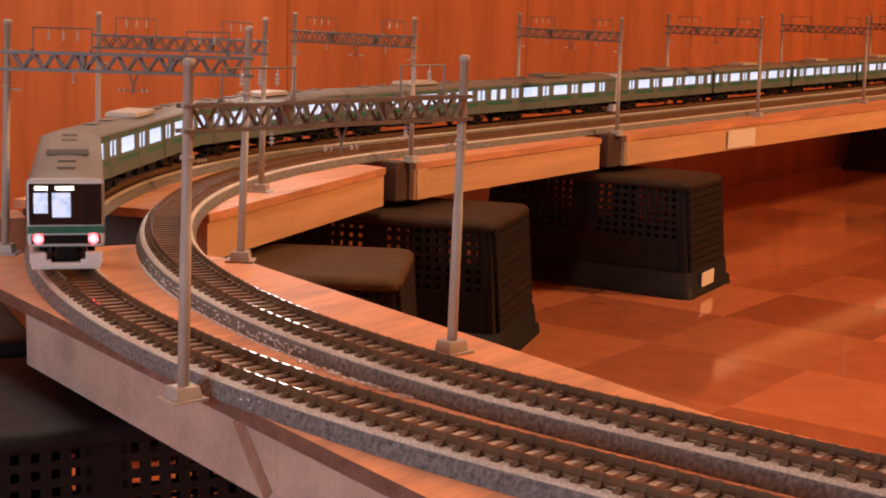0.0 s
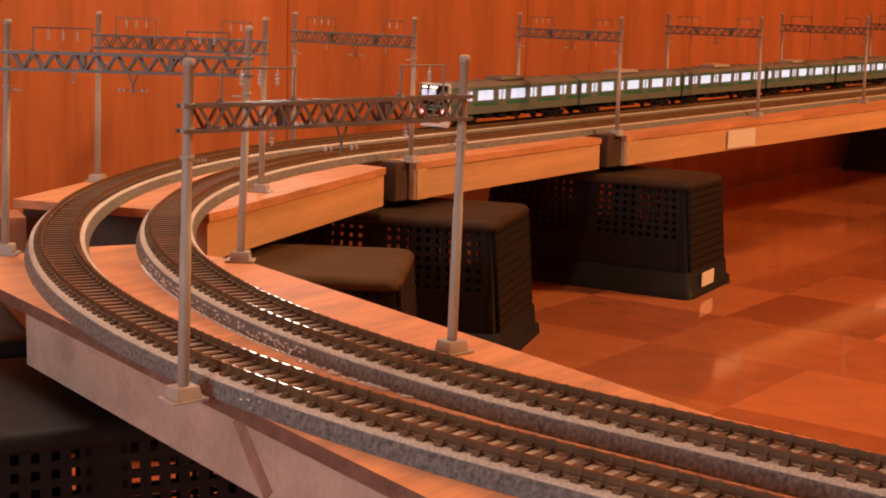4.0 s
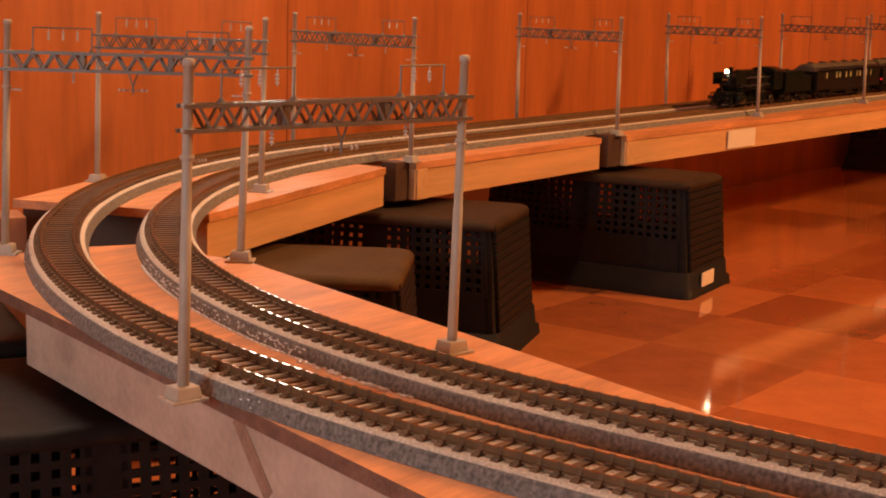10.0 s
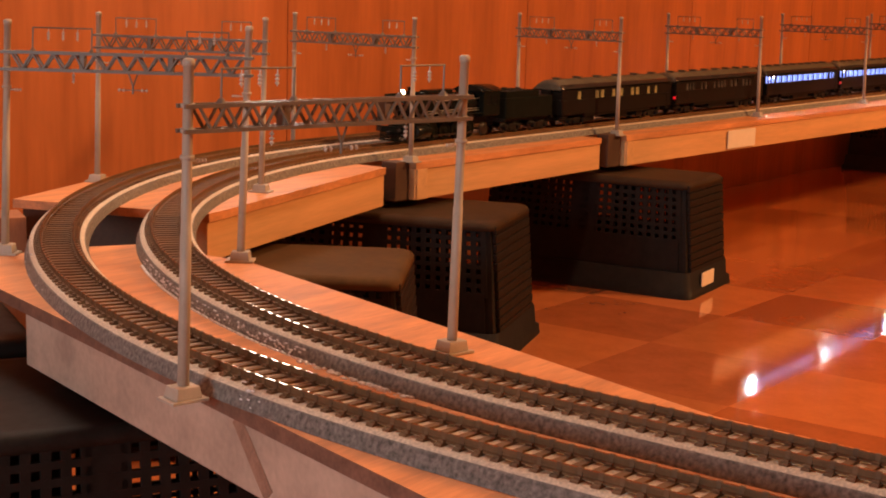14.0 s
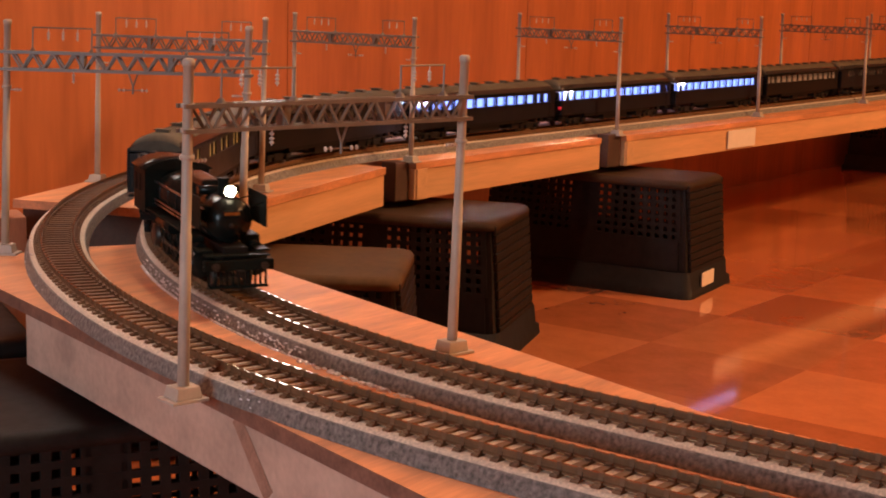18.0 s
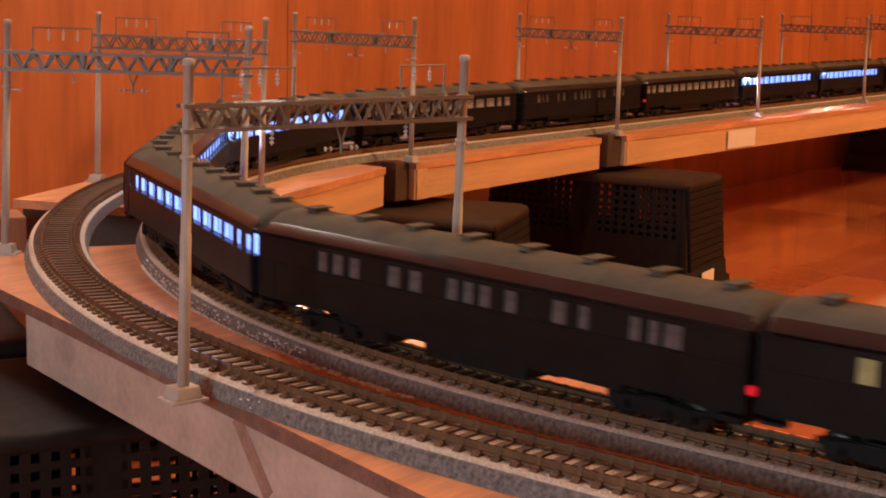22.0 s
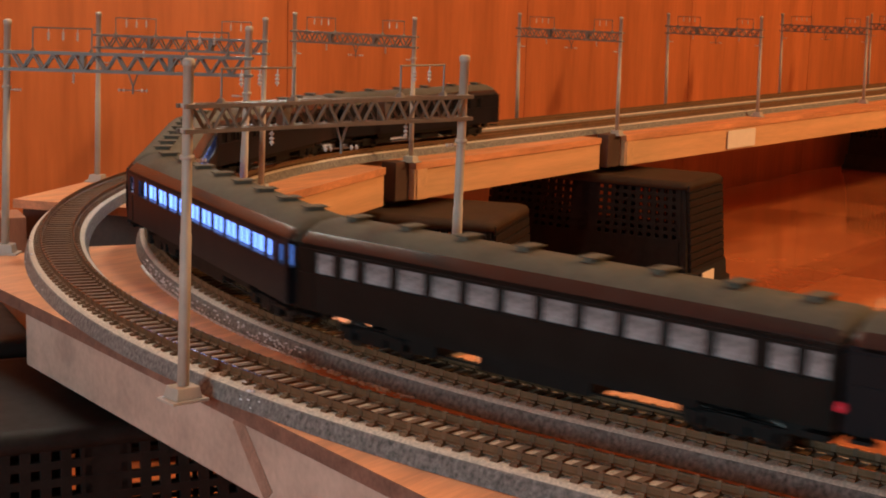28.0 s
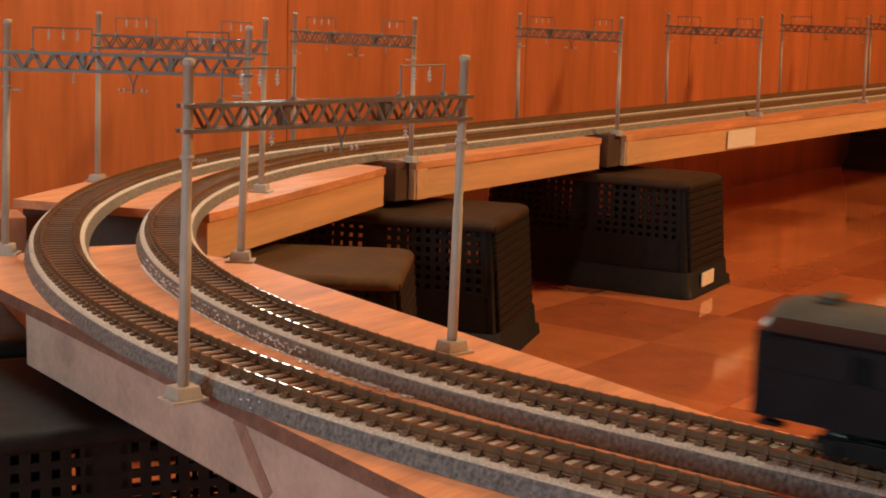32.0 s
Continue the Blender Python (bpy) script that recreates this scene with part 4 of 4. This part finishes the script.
        box(bm, (0.0490, sy * 0.0135, 0.0205), (0.0010, 0.0065, 0.0045))
        part("running_board", bm, M_LOCO, t)
        bm = bmesh.new()
        rod(bm, (-0.048, sy * 0.0113, 0.0365), (0.050, sy * 0.0113, 0.0365), 0.00055, 6)
        part("handrail", bm, M_STEELROD, t)
        for z in (0.0255, 0.0275):
            bm = bmesh.new()
            rod(bm, (-0.046, sy * 0.0122, z), (0.040, sy * 0.0122, z), 0.0005, 6)
            part("pipe", bm, M_STEELROD, t)
        bm = bmesh.new()
        rod(bm, (-0.020, sy * 0.0150, 0.0200), (0.008, sy * 0.0150, 0.0200), 0.0028, 14)
        part("air_tank", bm, M_BOILER, t)
        bm = bmesh.new()
        lathe(bm, [(0.0060, -0.0095), (0.0064, -0.0085), (0.0064, 0.0085), (0.0060, 0.0095), (0.0022, 0.0102)], Matrix.Translation((0.0465, sy * 0.0132, 0.0105)) @ pose(0, 0, 0, 0, 90, 0), 18)
        rod(bm, (0.038, sy * 0.0132, 0.0178), (0.056, sy * 0.0132, 0.0178), 0.0030, 12)
        part("cylinder", bm, M_BOILER, t)
        bm = bmesh.new()
        lathe(bm, [(0.0007, 0), (0.0007, 0.0020), (0.0018, 0.0021), (0.0019, 0.0026)], Matrix.Translation((0.0740, sy * 0.0115, 0.0130)) @ pose(0, 0, 0, 0, 90, 0), 12)
        part("buffer", bm, M_WHEEL, t)
    bm = bmesh.new()
    box(bm, (0.0725, 0, 0.0130), (0.0030, 0.0330, 0.0050), bev=0.0004)
    box(bm, (0.0690, 0, 0.0172), (0.0075, 0.0300, 0.0008))
    part("buffer_beam", bm, M_LOCO, t)
    bm = bmesh.new()
    box(bm, (0.0725, 0, 0.0030), (0.0020, 0.0280, 0.0014), bev=0.0003)
    guard = part("rail_guard", bm, M_LOCO, t)
    for k in range(-5, 6):
        bm = bmesh.new()
        box(bm, (0.0738 - abs(k) * 0.0006, k * 0.0027, 0.0065), (0.0008, 0.0010, 0.0085))
        part("guard_bar", bm, M_LOCO, guard)
    bm = bmesh.new()
    box(bm, (0.0760, 0, 0.0095), (0.0050, 0.0040, 0.0035), bev=0.0006)
    part("coupler", bm, M_BLACK, t)
    bm = bmesh.new()
    box(bm, (0.0, 0, 0.0160), (0.136, 0.0120, 0.0090), bev=0.0006)
    part("main_frame", bm, M_BLACK, t)
    # cab
    bm = bmesh.new()
    for sy in (-1, 1):
        side_wall(bm, 0.0270, 0.0172, sy, 0.0200, 0.0435, 0.0305, 0.0395, [(-0.0060, 0.0070), (0.0045, 0.0070)], 0.0010)
    box(bm, (0.0130, 0, 0.0318), (0.0010, 0.0330, 0.0236))
    cabp = part("cab", bm, M_LOCO, t, m=pose(-0.0610, 0, 0))
    bm = bmesh.new()
    loft(bm, [[(x, u * 0.0180, 0.0435 + 0.0052 * (1 - abs(u) ** 2.2)) for u in [-1 + i / 5 for i in range(11)]] + [(x, 0.0180, 0.0428), (x, -0.0180, 0.0428)] for x in (-0.0770, -0.0440)])
    part("cab_roof", bm, M_BOILER, t)
    for x, w in ((-0.0060, 0.0068), (0.0045, 0.0068)):
        panes(cabp, "cab_window", x, w, 0.0307, 0.0393, 0.0166, M_SHUT)
    bm = bmesh.new()
    box(bm, (-0.0610, 0, 0.0195), (0.028, 0.0300, 0.0015))
    part("cab_floor", bm, M_BLACK, t)
    for x, r, nm in ((-0.0600, 0.0062, "trailing_wheelset"), (0.0575, 0.0055, "leading_wheelset")):
        bm = bmesh.new()
        for sy in (-1, 1):
            lathe(bm, [(r * 0.5, -0.0011), (r, -0.0010), (r, 0.0004), (r * 1.08, 0.0006), (r * 1.08, 0.0012)], pose(0, sy * 0.0085, 0, 90 * sy, 0, 0), 18)
        rod(bm, (0, -0.008, 0), (0, 0.008, 0), 0.0012, 8)
        part(nm, bm, M_WHEEL, t, m=pose(x, 0, r))
    wheels = []
    for x in (-0.0345, -0.0150, 0.0045, 0.0240):
        r = 0.0087
        bm = bmesh.new()
        for sy in (-1, 1):
            mm = pose(0, sy * 0.0085, 0, 90 * sy, 0, 0)
            lathe(bm, [(0.0020, -0.0018), (0.0024, -0.0012), (r * 0.30, -0.0005), (r * 0.80, -0.0005), (r * 0.86, -0.0011), (r, -0.0010), (r, 0.0004), (r * 1.07, 0.0006), (r * 1.07, 0.0012)], mm, 24)
            box(bm, (0.0028, sy * 0.0098, 0), (0.0060, 0.0012, 0.0034))
        rod(bm, (0, -0.008, 0), (0, 0.008, 0), 0.0014, 8)
        wheels.append((part("driving_wheelset", bm, M_LOCO, t, "black driving wheels on an axle", pose(x, 0, r)), x, r))
    rods = []
    for sy in (-1, 1):
        bm = bmesh.new()
        box(bm, (-0.0052, sy * 0.0112, 0), (0.0630, 0.0008, 0.0016), bev=0.0002)
        for x in (-0.0345, -0.0150, 0.0045, 0.0240):
            rod(bm, (x, sy * 0.0108, 0), (x, sy * 0.0120, 0), 0.0014, 10)
        rods.append(part("coupling_rod", bm, M_WHEEL, t, "dark steel coupling rod", pose(0, 0, 0.0087)))
    return t, wheels, rods


def tender_build(m):
    t = thing("tender", m, "black coal tender coupled behind the locomotive", "tender")
    bm = bmesh.new()
    box(bm, (0, 0, 0.0245), (0.0850, 0.0330, 0.0210), bev=0.0012)
    part("tank", bm, M_LOCO, t)
    bm = bmesh.new()
    for sy in (-1, 1):
        box(bm, (0.012, sy * 0.0155, 0.0380), (0.058, 0.0008, 0.0060))
    for x in (-0.017, 0.041):
        box(bm, (x, 0, 0.0380), (0.0008, 0.0310, 0.0060))
    part("coal_bunker", bm, M_LOCO, t)
    bm = bmesh.new()
    random.seed(12)
    for k in range(90):
        box(bm, (random.uniform(-0.014, 0.038), random.uniform(-0.0135, 0.0135), 0.0365 + random.uniform(0, 0.0045)), [random.uniform(0.0022, 0.0045) for _ in range(3)], random.uniform(0, 3))
    tagged(part("coal", bm, M_COAL, t, "heap of black coal lumps"), kind="stuff")
    bm = bmesh.new()
    for sx in (-1, 1):
        box(bm, (sx * 0.0430, 0, 0.0130), (0.0020, 0.0320, 0.0035))
    box(bm, (0, 0, 0.0128), (0.0840, 0.0240, 0.0030))
    part("underframe", bm, M_BLACK, t)
    for x in (-0.026, 0.024):
        bogie(t, x, 0.0054, 0.021)
    for sx in (-1, 1):
        bm = bmesh.new()
        box(bm, (sx * 0.0445, 0, 0.0095), (0.0060, 0.0040, 0.0035), bev=0.0005)
        part("coupler", bm, M_BLACK, t)
    bm = bmesh.new()
    rod(bm, (-0.0425, -0.0120, 0.0165), (-0.0425, -0.0120, 0.0350), 0.0005, 5)
    rod(bm, (-0.0425, -0.0090, 0.0165), (-0.0425, -0.0090, 0.0350), 0.0005, 5)
    part("ladder", bm, M_BLACK, t)
    return t


# speed of the two trains: place of a mark along the track, second by second
INNER = [(0, -2.893), (2, -2.563), (4, -2.233), (6, -1.903), (8, -1.572), (10, -1.241), (12, -0.913), (13, -0.751), (14, -0.5788), (15.5, -0.3019), (17, -0.012), (18, 0.172), (19, 0.361), (20, 0.554),
         (21, 0.778), (22, 0.993), (23, 1.224), (24, 1.459), (25, 1.707), (26.5, 2.1045), (28, 2.523), (29, 2.818), (30, 3.12), (31, 3.447), (31.5, 3.5885), (32, 3.7420)]
OUTER = [(0, 0.706), (1, 0.495), (2, 0.257), (3, 0.020), (4.5, -0.325), (6, -0.658), (7, -0.876), (8, -1.093), (10, -1.52), (13, -2.1), (16, -2.45), (19, -2.5), (32, -2.5)]


def glide(rows, t):
    """Smooth value between the rows."""
    i = max(0, min(len(rows) - 2, sum(1 for r in rows if r[0] <= t) - 1))

    def slope(k):
        a, b = max(0, k - 1), min(len(rows) - 1, k + 1)
        return (rows[b][1] - rows[a][1]) / (rows[b][0] - rows[a][0])
    (ta, va), (tb, vb) = rows[i], rows[i + 1]
    d = tb - ta
    u = (t - ta) / d
    return (2 * u ** 3 - 3 * u * u + 1) * va + (u ** 3 - 2 * u * u + u) * d * slope(i) + (3 * u * u - 2 * u ** 3) * vb + (u ** 3 - u * u) * d * slope(i + 1)


def along(which, s):
    """Metres of train to metres of track: the couplings close up a little on the bend."""
    if which == "inner":
        return s + 0.06 * max(0.0, min(1.05, 1.15 - s))
    return s + 0.055 * max(0.0, min(1.0, 0.7 - s))


PITCH = 0.250


def ride(car, which, rows, lag, base, flip=False, step=0.25):
    out = []
    for k in range(int(32 / step) + 1):
        t = k * step
        s = glide(rows, t) + lag
        xa, ya, _ = on_track(which, along(which, s - base / 2))
        xb, yb, _ = on_track(which, along(which, s + base / 2))
        h = math.degrees(math.atan2(yb - ya, xb - xa)) + (180 if flip else 0)
        out.append((t, pose((xa + xb) / 2, (ya + yb) / 2, ZRAIL, 0, 0, h)))
    walk(car, out)


RIDES = []
O = pose(0, 0, 0)
BR, BL = M_BROWN, M_DARKBLUE
lit = "dark blue passenger coach with bright bluish lit windows"
unlit = "dark brown passenger coach with unlit windows"
COACHES = [
    (BAG, [], BR, M_DIMYEL, M_DIMYEL, "dark brown baggage coach with dim yellow windows", dict(name="baggage_coach", vents=6)),
    (GROUP, [], BR, M_UNLIT, M_UNLIT, "dark brown mail coach with small unlit windows", dict(name="mail_coach", tail=1)),
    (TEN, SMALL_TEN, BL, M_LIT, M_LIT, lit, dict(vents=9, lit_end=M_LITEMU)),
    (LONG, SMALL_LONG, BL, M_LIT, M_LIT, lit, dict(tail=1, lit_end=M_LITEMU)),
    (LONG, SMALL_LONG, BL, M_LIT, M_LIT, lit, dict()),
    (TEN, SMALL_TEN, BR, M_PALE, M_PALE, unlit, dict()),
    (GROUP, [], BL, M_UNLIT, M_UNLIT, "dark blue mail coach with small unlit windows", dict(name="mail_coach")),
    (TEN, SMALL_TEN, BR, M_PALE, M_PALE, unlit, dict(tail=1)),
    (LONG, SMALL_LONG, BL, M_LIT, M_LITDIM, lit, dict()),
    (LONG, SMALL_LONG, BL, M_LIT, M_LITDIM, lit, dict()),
    (GROUP, [(0.1040, 0.0080)], BL, M_SHUT, M_SHUT, "dark blue baggage coach with shuttered windows", dict(name="baggage_coach")),
    (BAG, [], BL, M_SHUT, M_SHUT, "dark blue baggage coach with shuttered windows", dict(name="baggage_coach", vents=6)),
]
for k, (main, small, body, pane, pane_s, lab, kw) in enumerate(COACHES):
    RIDES.append((coach(O, main, small, body, pane, pane_s, lab, **kw), "inner", INNER, -k * PITCH + PITCH / 2, 0.166, False))
RIDES.append((tender_build(O), "inner", INNER, PITCH + 0.0520, 0.050, False))
ENGINE, DRIVERS, RODS = engine(O)
RIDES.append((ENGINE, "inner", INNER, 0.4310, 0.070, False))
mid = None
for k in range(9):
    cabside = {0: -1, 4: 1, 5: -1}.get(k, 0)
    if cabside:
        c = commuter_car(O, cabside, label="commuter train end car with black windscreen and glowing red lamps")
    elif mid is None:
        c = mid = commuter_car(O, 0)
    else:
        c = copy_thing(mid, O)
    RIDES.append((c, "outer", OUTER, -(k + 0.5) * 0.251, 0.205, True))


def turn_wheels():
    """Driving wheels and coupling rods turn with the road covered."""
    r = DRIVERS[0][2]
    rows, s = [], None
    t = 0.0
    while t <= 32.0 + 1e-6:
        a = -math.degrees((glide(INNER, t) + 3) / r)
        if s is None or abs(a - s) > 62 or t > 31.99:
            rows.append((t, a))
            s = a
        t += 1 / FPS
    if rows[-1][0] < 31.99:
        rows.append((32.0, -math.degrees((glide(INNER, 32.0) + 3) / r)))
    for ob, x, rr in DRIVERS:
        walk(ob, [(t, pose(x, 0, rr, 0, -a, 0)) for t, a in rows])
    for k, ob in enumerate(RODS):
        walk(ob, [(t, pose(0.0040 * math.cos(radians(a)), 0, 0.0087 + 0.0040 * math.sin(radians(a)))) for t, a in rows])


def motions():
    for row in RIDES:
        ride(*row)
    turn_wheels()


motions()
